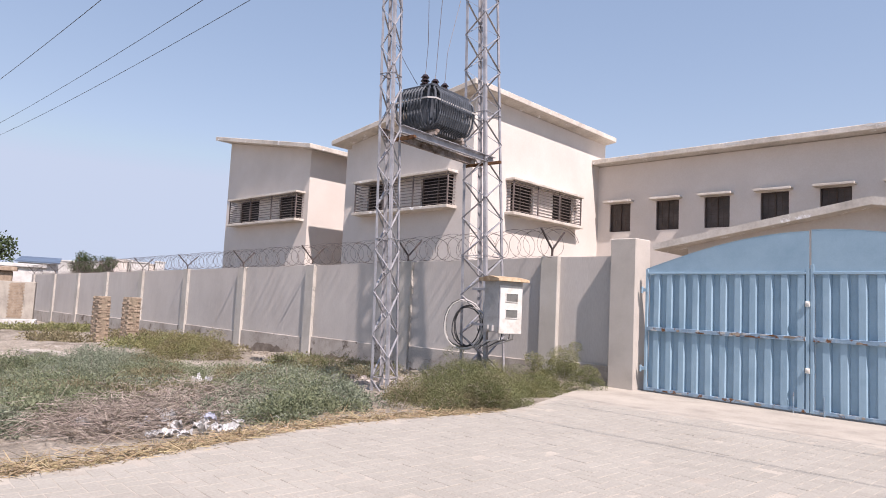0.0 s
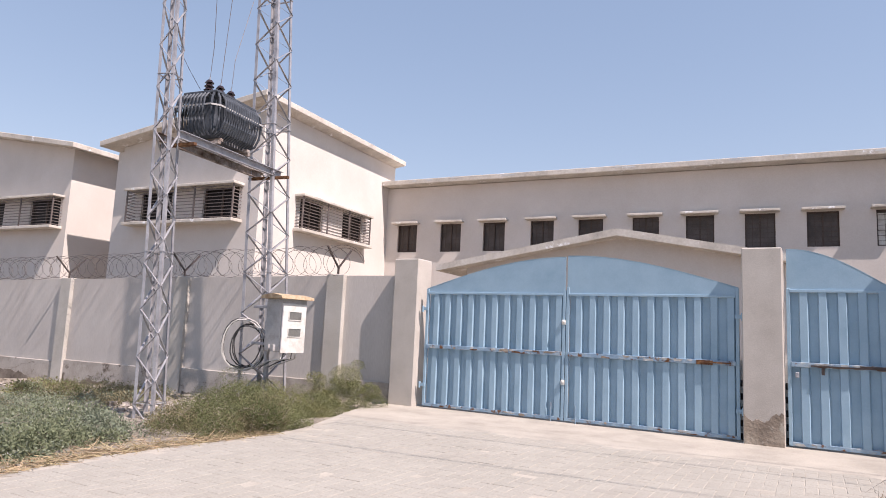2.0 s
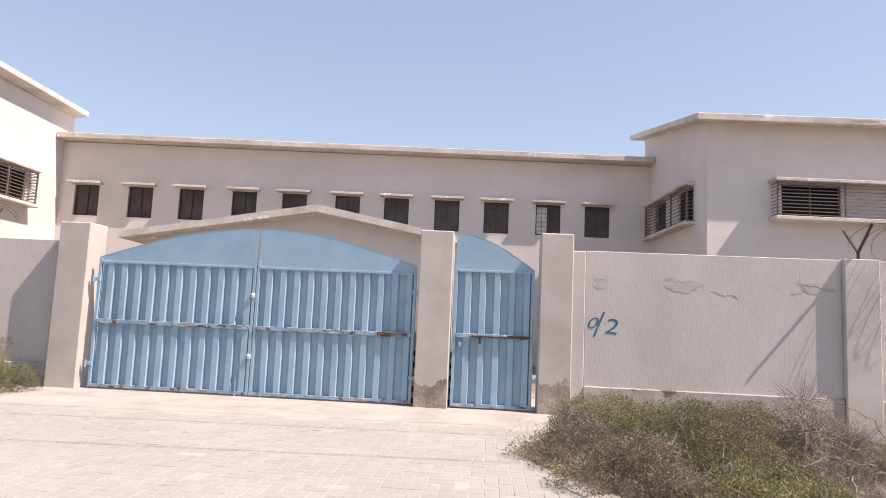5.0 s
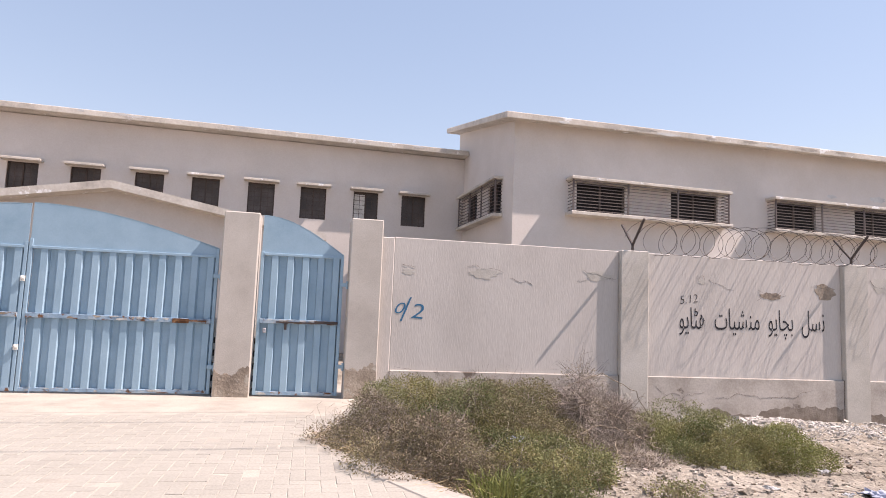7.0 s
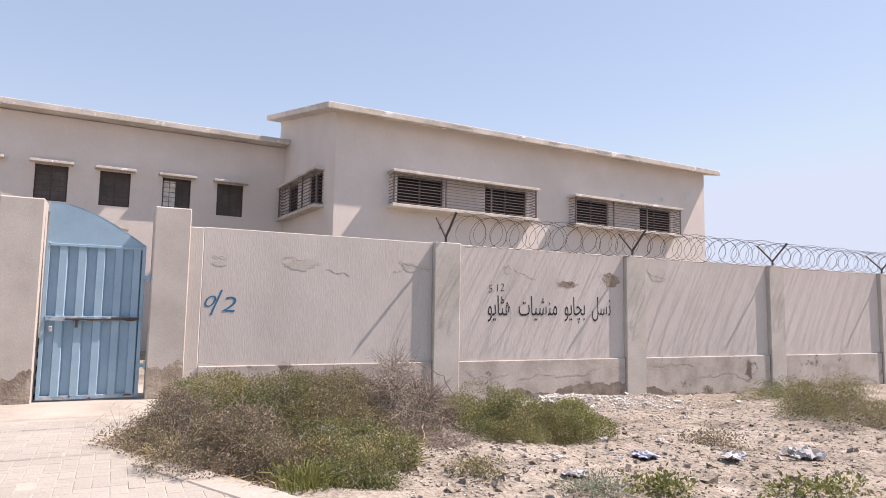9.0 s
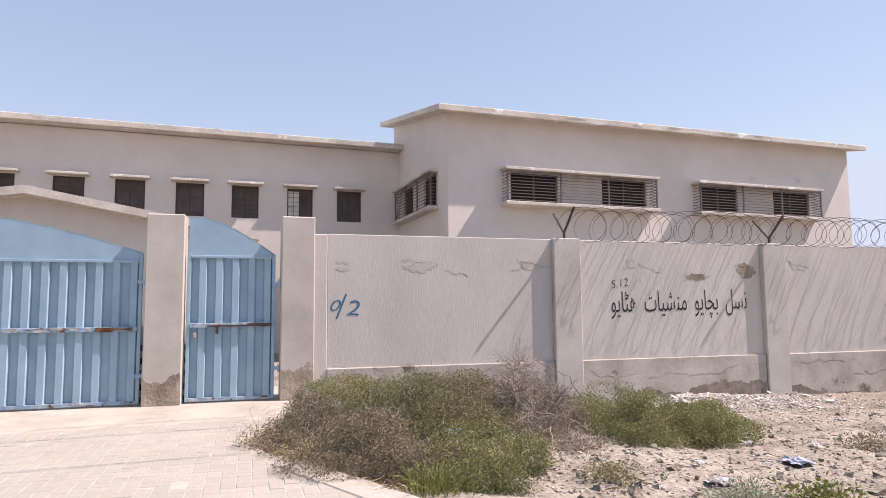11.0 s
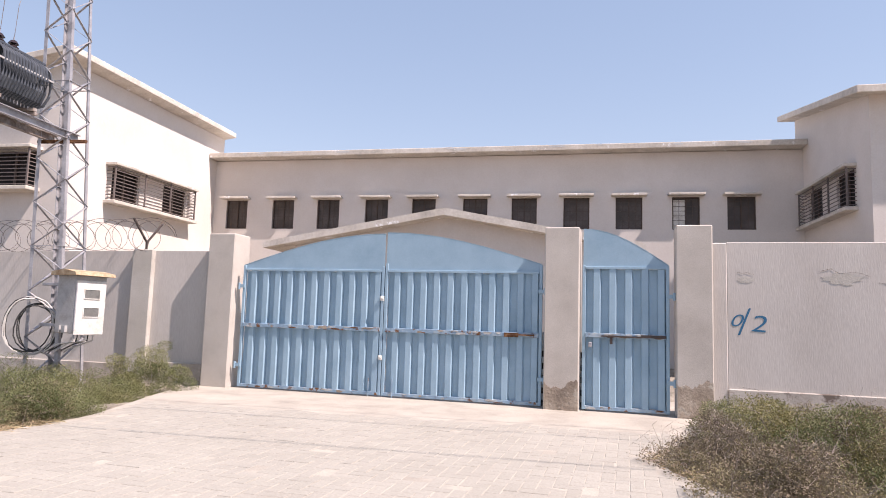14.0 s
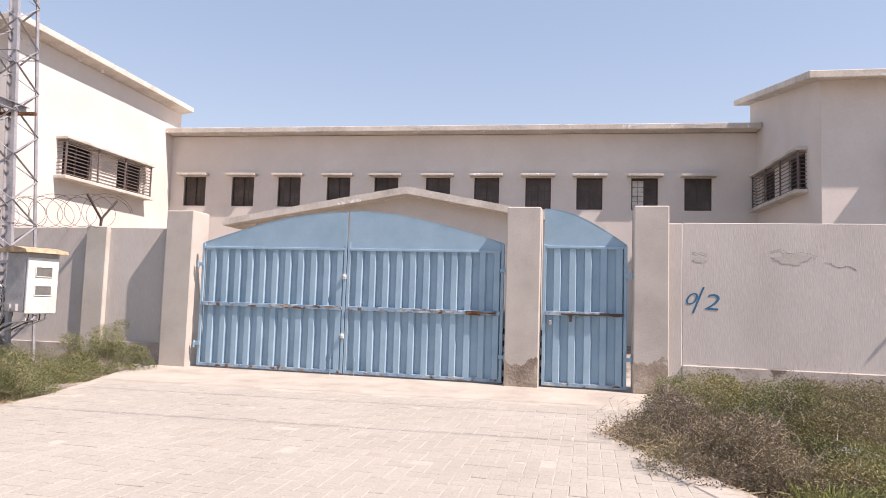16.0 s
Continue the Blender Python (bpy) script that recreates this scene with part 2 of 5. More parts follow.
TREE_LEAF = material("distant_tree_leaves", (0.055, 0.08, 0.035), scale=1, rough=0.8, island=0.4, bump=0)
BARK = material("tree_bark", (0.16, 0.12, 0.09), scale=6, fine=30, rough=1.0)
PLASTIC = material("white_plastic_film", (0.44, 0.435, 0.43), dark=(0.32, 0.315, 0.31), scale=8, rough=0.4, bump=0)
PLASTIC_BLUE = material("blue_plastic_film", (0.36, 0.38, 0.46), scale=8, rough=0.4, bump=0)
SHED_ROOF = material("blue_grey_roof_sheet", (0.10, 0.14, 0.20), scale=1, fine=20, rough=0.6)
SPRAY_BLUE = material("blue_spray_paint", (0.03, 0.14, 0.25), scale=9, rough=0.8, bump=0.2)
SPRAY_BLACK = material("black_brush_paint", (0.025, 0.025, 0.03), scale=9, rough=0.8, bump=0.2)

# ---- building blocks ----


def part(name, bm, mat, parent, label=""):
    """Links a bmesh as one mesh object under a thing or a part."""
    me = bpy.data.meshes.new(name)
    bm.to_mesh(me)
    bm.free()
    me.materials.append(mat)
    ob = new(name, me)
    ob.parent = parent
    return tagged(ob, label) if label else ob


def root(name, m, label, category, group="", kind=""):
    ob = new(name)
    ob.matrix_basis = m
    ob.empty_display_size = 0.2
    return tagged(ob, label, category, group, kind)


def box(bm, x0, x1, y0, y1, z0, z1, m=None, bevel=0.0):
    r = bmesh.ops.create_cube(bm, size=1, matrix=(m or Matrix()) @ Matrix.LocRotScale(((x0 + x1) / 2, (y0 + y1) / 2, (z0 + z1) / 2), None,
                                                                                   (abs(x1 - x0), abs(y1 - y0), abs(z1 - z0))))
    if bevel:
        edges = list({e for v in r["verts"] for e in v.link_edges})
        bmesh.ops.bevel(bm, geom=edges, offset=bevel, segments=1, affect="EDGES", profile=0.5)
    return bm


def cube(x0, x1, y0, y1, z0, z1, bevel=0.0):
    return box(bmesh.new(), x0, x1, y0, y1, z0, z1, None, bevel)


def bar(bm, a, b, w, h=None):
    """A straight bar of square section from a to b."""
    a, b = Vector(a), Vector(b)
    d = b - a
    q = d.to_track_quat("Z", "Y").to_matrix().to_4x4()
    bmesh.ops.create_cube(bm, size=1, matrix=Matrix.Translation((a + b) / 2) @ q @ Matrix.Diagonal((w, h or w, d.length, 1)))
    return bm


def tube(bm, points, r, sides=6):
    """A tube along points, in one mesh."""
    rings, pts = [], [Vector(p) for p in points]
    for i, p in enumerate(pts):
        d = (pts[min(i + 1, len(pts) - 1)] - pts[max(i - 1, 0)]).normalized()
        q = d.to_track_quat("Z", "Y")
        rings.append([bm.verts.new(p + q @ Vector((r * math.cos(a), r * math.sin(a), 0))) for a in (2 * math.pi * k / sides for k in range(sides))])
    for a, b in zip(rings, rings[1:]):
        for k in range(sides):
            bm.faces.new((a[k], a[(k + 1) % sides], b[(k + 1) % sides], b[k]))
    bm.faces.new(rings[0][::-1])
    bm.faces.new(rings[-1])
    return bm


def prism(bm, profile, y0, y1):
    """A solid with an outline in x and z, from y0 to y1."""
    a = [bm.verts.new((x, y0, z)) for x, z in profile]
    b = [bm.verts.new((x, y1, z)) for x, z in profile]
    bm.faces.new(a)
    bm.faces.new(b[::-1])
    for i in range(len(a)):
        j = (i + 1) % len(a)
        bm.faces.new((a[j], a[i], b[i], b[j]))
    bmesh.ops.recalc_face_normals(bm, faces=bm.faces)
    return bm


def raw(name, verts, faces, mat, parent=None, label=""):
    me = bpy.data.meshes.new(name)
    me.from_pydata(verts, [], faces)
    me.materials.append(mat)
    ob = new(name, me)
    ob.parent = parent
    return tagged(ob, label) if label else ob


def ground_z(x, y):
    """The lie of the land, without its small relief."""
    left = max(0.0, -5.2 - x)
    right = max(0.0, x - 2.6)
    # broken render heaped against the wall
    heap = 0.20 * math.exp(-((x - 10.2) / 1.7) ** 2 - ((y - 9.6) / 0.75) ** 2) + 0.10 * math.exp(-((x - 8.2) / 0.8) ** 2 - ((y - 8.9) / 0.6) ** 2)
    return -0.03 - 0.045 * min(left, 6) - 0.016 * max(0.0, min(left, 44) - 6) - 0.05 * min(right, 7) + heap


# the boundary wall's own axes: u along it, v into the yard
W = pose(0.75, 10.6, 0, 0, 0, math.degrees(-0.065))
WALL_SLOPE = math.tan(-0.065)
# beyond the gate the left stretch turns a little
WL = W @ pose(-7.62, 0, 0, 0, 0, math.degrees(0.040)) @ pose(7.62, 0, 0)


def wall_y(x):
    return 10.6 + WALL_SLOPE * (x - 0.75)

# ---- ground and drive ----


def relief(x, y):
    n = noise.noise((x * 0.55, y * 0.55, 0.0)) * 0.10 + noise.noise((x * 1.9, y * 1.9, 3.0)) * 0.06 + noise.noise((x * 5, y * 5, 7.0)) * 0.03
    edge = min(1.0, max(0.0, (max(-5.3 - x, x - 2.9, y - 11.5)) / 0.8))
    return n * edge


def axis(near0, near1, step, far):
    a = list(np.arange(near0, near1 + 1e-6, step))
    d, lo, hi = step, near0, near1
    while hi < far or lo > -far:
        d *= 1.35
        hi, lo = hi + d, lo - d
        a = [lo] + a + [hi]
    return a


def build_ground():
    xs, ys = axis(-30, 16, 0.14, 2500), axis(1.0, 13.0, 0.14, 2500)
    verts = [(x, y, ground_z(x, y) + (relief(x, y) if -45 < x < 30 and -6 < y < 20 else 0) - (0.10 if -5.2 < x < 2.5 and y < 11 else 0)) for y in ys for x in xs]
    k = len(xs)
    faces = [(j * k + i, j * k + i + 1, (j + 1) * k + i + 1, (j + 1) * k + i) for j in range(len(ys) - 1) for i in range(k - 1)]
    ob = raw("ground", verts, faces, DIRT)
    tagged(ob, "dry sandy earth with pale stones and rubble", "ground", kind="structure")


build_ground()


def drive_edges(y):
    """The paved drive's two borders at y."""
    left = -5.0 + 0.18 * math.sin(y * 1.1)
    if y > 7.5:
        left = -4.85 - 0.28 * (y - 7.5)
    right = 3.05 - (0.40 if y > 4.6 else 0.35) * (y - 4.6)
    if y > 7.2:
        right = min(3.4, 2.01 + 0.55 * (y - 7.2))
    return left, right


drive = root("drive", pose(0, 0, 0), "sandy paved drive of pale concrete blocks in herringbone", "drive", kind="structure")
# the bed runs under the blocks, and bare as a smooth apron before the gate
bed_rows = list(np.arange(-9.0, 12.6, 0.3))
bv, bf = [], []
for y in bed_rows:
    l, r = drive_edges(y)
    if y > 10.4:
        l, r = -5.6, 3.4
    bv += [(l - 0.05, y, -0.25), (l, y, -0.0035 if y < 8.9 else 0.004), (r, y, -0.0035 if y < 8.9 else 0.004), (r + 0.05, y, -0.25)]
for i in range(len(bed_rows) - 1):
    for c in range(3):
        bf.append((4 * i + c, 4 * i + c + 1, 4 * i + c + 5, 4 * i + c + 4))
raw("bed", bv, bf, JOINT, drive, "sand-filled bed and smooth apron")

# ---- boundary wall ----


def left_top(u):
    return 2.52 + 0.0115 * min(0, u + 7.6)


def boundary_wall_left():
    wall = root("wall_left", WL, "grey-beige rendered boundary wall with pilasters and a stained plinth", "wall", kind="structure")
    edges = [-7.62, -12.19, -16.62, -20.98, -25.57, -30.33, -35.0, -39.6, -44.2, -49.0]
    prev = -6.24
    for i, e in enumerate(edges):
        w = 0.44
        z1 = left_top(e)
        base = ground_z(e, wall_y(e)) - 0.5
        # pilaster with its bright arris
        part("pilaster", cube(e - w, e, 0.10, 0.42, base, z1 + 0.02, 0.012), PILASTER, wall)
        bm = bmesh.new()
        prism(bm, [(e, -0.7), (prev if i == 0 else prev - w, -0.7), (prev if i == 0 else prev - w, left_top(prev)), (e, z1)], 0.20, 0.40)
        part("panel", bm, WALL, wall)
        part("plinth", cube(e, prev if i == 0 else prev - w, 0.15, 0.41, base, 0.38 + 0.0145 * (e + 7.6), 0.01), PLINTH, wall)
        prev = e
    return edges


LEFT_PILASTERS = boundary_wall_left()


def boundary_wall_right():
    wall = root("wall_right", W, "rough rendered boundary wall with pilasters, cracked plaster and a damp plinth", "wall", kind="structure")
    part("pilaster", cube(2.525, 2.74, 0.15, 0.45, -0.4, 2.66, 0.012), WALL, wall)
    prev = 2.74
    for i in range(9):
        e = 6.8 + 4.62 * i
        base = ground_z(e, 9) - 0.5
        part("panel", cube(prev, e, 0.16, 0.42, 0.40, 2.67, 0.008), WALL, wall)
        part("plinth", cube(prev, e, 0.11, 0.43, base, 0.465, 0.012), PLINTH, wall)
        part("pilaster", cube(e, e + 0.54, 0.06, 0.44, base, 2.685, 0.012), PILASTER, wall)
        for u in (e, e + 0.54):
            part("open_joint", cube(u - 0.011, u + 0.011, 0.104, 0.13, base + 0.3, 0.47), CRACK, wall)
        prev = e + 0.54


boundary_wall_right()


def crack(host, u, z, length, drop, v, seed):
    """A fine jagged crack in the render."""
    rnd = random.Random(seed)
    bm, p, n = bmesh.new(), Vector((u, v - 0.002, z)), max(6, int(length / 0.07))
    for k in range(n):
        q = p + Vector((length / n * rnd.uniform(0.4, 1.6), 0, drop / n + rnd.gauss(0, 0.032)))
        bar(bm, p, q, 0.0028 * rnd.uniform(0.3, 1.5), 0.003)
        p = q
    part("crack", bm, CRACK, host)


def peeled_patch(bm, u, z, w, h, v, seed):
    """A shallow ragged patch where render has come away."""
    rnd = random.Random(seed)
    ring = []
    for k in range(22):
        a = 2 * math.pi * k / 22
        s = 0.62 + 0.38 * rnd.random()
        ring.append((u + w / 2 * math.cos(a) * s, v - 0.004, z + h / 2 * math.sin(a) * s))
    top = [bm.verts.new(p) for p in ring]
    back = [bm.verts.new((p[0], v + 0.02, p[2])) for p in ring]
    bm.faces.new(top)
    for k in range(22):
        bm.faces.new((top[k], back[k], back[(k + 1) % 22], top[(k + 1) % 22]))
    bmesh.ops.recalc_face_normals(bm, faces=bm.faces)


wall_r = bpy.data.objects["wall_right"]
for u, z, w, h, s in ((4.3, 2.13, 0.62, 0.2, 1), (6.42, 2.2, 0.6, 0.2, 2), (9.9, 2.0, 0.55, 0.16, 3), (11.08, 2.13, 0.62, 0.34, 4), (12.4, 2.3, 0.6, 0.4, 5), (3.0, 2.1, 0.25, 0.12, 6), (8.45, 2.2, 0.2, 0.1, 7)):
    bm = bmesh.new()
    peeled_patch(bm, u, z, w, h, 0.16, s)
    part("peeled_patch", bm, WORN if s in (3, 4) else PILASTER, wall_r)
    crack(wall_r, u - w / 2, z + 0.1, w * 0.9, -0.06, 0.157, 90 + s)


def damp_stain(host, u0, u1, z0, z1, v, seed):
    """A ragged damp stain rising from the ground."""
    rnd = random.Random(seed)
    n, z, top = int((u1 - u0) / 0.06), (z0 + z1) / 2, []
    for k in range(n + 1):
        z = min(z1, max(z0 + 0.03, z + rnd.gauss(0, 0.03) + 0.06 * ((z0 + z1) / 2 - z)))
        top.append((u0 + (u1 - u0) * k / n, z))
    bm = bmesh.new()
    prism(bm, [(u0, z0 - 0.25), (u1, z0 - 0.25)] + top[::-1], v - 0.004, v + 0.02)
    part("damp_stain", bm, DAMP, host)


wall_l = bpy.data.objects["wall_left"]
for k, (u, z, ln, dr) in enumerate(((4.75, 2.08, 0.35, -0.05), (6.0, 2.05, 0.25, 0.12), (6.4, 2.14, 0.3, 0.02), (8.6, 2.25, 0.5, -0.1), (9.6, 1.9, 0.6, 0.05))):
    crack(wall_r, u, z, ln, dr, 0.16, k)
for k, (u, z, ln, dr) in enumerate(((5.0, 0.22, 1.2, -0.2), (7.5, 0.3, 1.1, -0.25), (8.7, 0.1, 1.9, 0.12), (12.2, 0.25, 1.2, -0.3), (13.6, 0.0, 2.0, 0.15))):
    crack(wall_r, u, z, ln, dr, 0.11, 20 + k)
for k, (u, z) in enumerate(((-11.6, 0.02), (-10.2, -0.05), (-9.0, 0.0), (-15.6, -0.1), (-14.0, -0.05), (-20.5, -0.15), (-19.0, -0.1))):
    crack(wall_l, u, z, 1.25, 0.04, 0.15, 40 + k)
damp_stain(wall_r, 8.6, 11.38, -0.42, 0.14, 0.11, 1)
damp_stain(wall_r, 11.98, 15.9, -0.5, 0.06, 0.11, 2)
damp_stain(wall_r, 16.7, 20.6, -0.5, -0.1, 0.11, 3)
for k, (a, c) in enumerate(((-12.1, -8.1), (-16.5, -12.7), (-20.9, -17.1), (-25.4, -21.5), (-30.2, -26.1), (-34.9, -30.9))):
    g0 = ground_z(a, 11)
    damp_stain(wall_l, a, c, g0 - 0.05, g0 + 0.30, 0.15, 10 + k)

# ---- gate piers ----


def pier(u0, u1, h, worn, label):
    g = root("gate_pier", W, label, "gate pier", "gate piers")
    part("shaft", cube(u0, u1, 0.0, 0.52, -0.4, h, 0.015), PIER, g)
    if worn:
        # render fallen from the foot, with a ragged upper edge
        rnd = random.Random(worn)
        top, n, z = [], 30, worn
        for k in range(n + 1):
            z = 0.75 * z + 0.25 * worn + rnd.gauss(0, 0.017) + 0.018 * math.sin(0.21 * k + worn * 7)
            top.append((u0 + 0.01 + (u1 - u0 - 0.02) * k / n, z))
        bm = bmesh.new()
        prism(bm, [(u0 + 0.01, -0.1), (u1 - 0.01, -0.1)] + top[::-1], -0.008, 0.02)
        part("worn_foot", bm, WORN, g, "crumbled foot with bare mortar")
    return g


pier(-6.29, -5.74, 2.83, 0, "square rendered gate pier with a plain top")
pier(0.0, 0.55, 2.9, 0.42, "square rendered gate pier with crumbling plaster at its foot")
pier(2.0, 2.525, 2.92, 0.52, "square rendered gate pier with bare mortar at its foot")

# ---- gates ----


def gate_leaf(name, m, w, low, high, peak_right, ribs, label, rail=1.15, sheet_top=2.17):
    """A sheet-steel leaf w wide: frame, ribbed sheets above and below a middle rail, and a flat head cut to an arc."""
    g = root(name, m, label, "gate", "steel gates")
    f = 0.05
    part("hinge_stile", cube(0, f, -0.02, 0.04, 0.03, low, 0.004), BLUE, g)
    part("meeting_stile", cube(w - f, w, -0.02, 0.04, 0.03, low, 0.004), BLUE, g)
    part("bottom_rail", cube(f, w - f, -0.02, 0.04, 0.03, 0.085, 0.004), BLUE_WORN, g, "chipped and rusted bottom rail")
    part("middle_rail", cube(f, w - f, -0.045, 0.02, rail - 0.035, rail + 0.035, 0.004), BLUE_WORN, g, "chipped middle rail with rust")
    part("top_rail", cube(f, w - f, -0.028, 0.03, sheet_top - 0.02, sheet_top + 0.02, 0.004), BLUE, g)
    for z0, z1 in ((0.085, rail - 0.035), (rail + 0.035, sheet_top - 0.02)):
        bm = bmesh.new()
        step = (w - 2 * f) / ribs
        pts = []
        for k in range(ribs):
            x = f + k * step
            # trapezoidal ribs standing proud of the flats
            pts += [(x, 0.045), (x + step * 0.46, 0.045), (x + step * 0.51, -0.018), (x + step * 0.90, -0.018)]
        pts.append((w - f, 0.045))
        lo = [bm.verts.new((x, y, z0)) for x, y in pts]
        hi = [bm.verts.new((x, y, z1)) for x, y in pts]
        for k in range(len(pts) - 1):
            bm.faces.new((lo[k], lo[k + 1], hi[k + 1], hi[k]))
        ob = part("ribbed_sheet", bm, BLUE, g)
        ob.modifiers.new("thickness", "SOLIDIFY").thickness = 0.003
    # the arched head
    prof = [(0.01, sheet_top + 0.02), (w - 0.01, sheet_top + 0.02)]
    n = 16
    arc = []
    for k in range(n + 1):
        s = k / n
        h = low + (high - low) * math.sin((s if peak_right else 1 - s) * math.pi / 2) ** 1.0
        arc.append((0.01 + (w - 0.02) * s, h))
    bm = bmesh.new()
    prism(bm, prof + arc[::-1], -0.004, 0.012)
    part("arched_head", bm, BLUE, g, "flat blue sheet cut to an arc")
    bm = bmesh.new()
    for a, b in zip(arc, arc[1:]):
        bar(bm, (a[0], 0.004, a[1]), (b[0], 0.004, b[1]), 0.016, 0.022)
    part("head_trim", bm, BLUE, g)
    return g


def hinge(g, u, z, side):
    bm = bmesh.new()
    box(bm, u - 0.06, u + 0.06, -0.06, -0.02, z - 0.03, z + 0.03)
    bmesh.ops.create_cone(bm, cap_ends=True, segments=10, radius1=0.022, radius2=0.022, depth=0.12, matrix=pose(u + 0.05 * side, -0.05, z))
    part("hinge", bm, BLUE, g)


LEAF_W = 2.80
left_leaf = gate_leaf("gate_leaf", W @ pose(-5.60, 0.15, 0, 0, 0, 0), LEAF_W, 2.25, 2.82, True, 11, "blue ribbed sheet-steel gate leaf, closed, paint chipped along the rail")
right_leaf = gate_leaf("gate_leaf", W @ pose(-2.785, 0.15, 0, 0, 0, 0), 2.735, 2.30, 2.84, False, 11, "blue ribbed sheet-steel gate leaf, closed, with a rusty latch")
wicket = gate_leaf("wicket_gate", W @ pose(0.59, 0.15, 0, 0, 0, 0), 1.32, 2.30, 2.88, False, 5, "narrow blue ribbed sheet-steel side gate, closed, rusty slide bolt", rail=1.19, sheet_top=2.26)
hinge(left_leaf, 0.0, 1.86, -1), hinge(left_leaf, 0.0, 0.42, -1)
hinge(right_leaf, 2.735, 1.86, 1), hinge(right_leaf, 2.735, 0.45, 1)
hinge(wicket, 1.34, 1.82, 1), hinge(wicket, 1.34, 0.5, 1)
for z in (1.70, 0.68):
    bm = bmesh.new()
    bmesh.ops.create_uvsphere(bm, u_segments=10, v_segments=6, radius=0.032, matrix=pose(LEAF_W - 0.02, -0.05, z))
    box(bm, LEAF_W - 0.05, LEAF_W + 0.01, -0.05, -0.02, z - 0.05, z + 0.03)
    part("pull_knob", bm, BOX, left_leaf, "pale worn knob")


def chipped_rail(g, w, z0, z1, y, n, seed):
    """Ragged spots on a rail where paint has flaked to primer or rust."""
    rnd = random.Random(seed)
    for k in range(n):
        u, ln = rnd.uniform(0.12, w - 0.12), rnd.uniform(0.05, 0.34) * rnd.uniform(0.4, 1)
        h = (z1 - z0) * rnd.uniform(0.3, 0.85)
        z = rnd.choice((z0 + h / 2, z1 - h / 2))
        bm = bmesh.new()
        peeled_patch(bm, u, z, ln, h, y + 0.002 - 0.0002 * k, seed + k)
        part("paint_chip", bm, (PRIMER, WORN, PRIMER, BLUE_WORN, RUST)[k % 5], g, ("bare grey primer", "grey-brown rust stain", "bare grey primer", "worn blue paint", "brown rust")[k % 5])


chipped_rail(left_leaf, LEAF_W, 1.115, 1.185, -0.045, 16, 500)
chipped_rail(right_leaf, 2.70, 1.115, 1.185, -0.045, 16, 540)
chipped_rail(wicket, 1.38, 1.155, 1.225, -0.045, 13, 580)
chipped_rail(left_leaf, LEAF_W, 0.03, 0.085, -0.02, 9, 620)
chipped_rail(right_leaf, 2.70, 0.03, 0.085, -0.02, 9, 640)
chipped_rail(wicket, 1.38, 0.03, 0.085, -0.02, 6, 660)


def striped_post(u):
    g = root("striped_post", W @ pose(u, 0.42, 0), "black and white banded post standing behind a gate", "post", "banded posts")
    for k in range(12):
        part("band", cube(0, 0.16, 0, 0.12, 0.1 * k, 0.1 * k + 0.1), WHITE if k % 2 or k > 9 else DARK_STEEL, g)


striped_post(-0.13)
striped_post(0.50)
part("drop_bolt", bar(bmesh.new(), (LEAF_W - 0.22, -0.03, -0.01), (LEAF_W - 0.22, -0.03, 0.32), 0.014), BLUE_WORN, left_leaf)
part("drop_bolt", bar(bmesh.new(), (0.2, -0.03, -0.01), (0.2, -0.03, 0.32), 0.014), BLUE_WORN, right_leaf)
bm = bmesh.new()
box(bm, 2.12, 2.36, -0.055, -0.045, 1.11, 1.18)
bar(bm, (2.2, -0.065, 1.15), (2.62, -0.065, 1.15), 0.022)
part("slide_bolt", bm, RUST, right_leaf, "rust-brown slide bolt")
bm = bmesh.new()
bar(bm, (0.3, -0.06, 1.18), (0.95, -0.06, 1.18), 0.022)
box(bm, 0.43, 0.47, -0.065, -0.045, 1.06, 1.17)
box(bm, 0.9, 1.27, -0.058, -0.046, 1.17, 1.215)
part("slide_bolt", bm, DARK_STEEL, wicket, "dark rusty slide bolt with a hasp")
bm = bmesh.new()
box(bm, 0.10, 0.15, -0.055, -0.02, 1.0, 1.08, None, 0.01)
part("padlock", bm, STEEL, wicket, "steel padlock")

# ---- main building ----


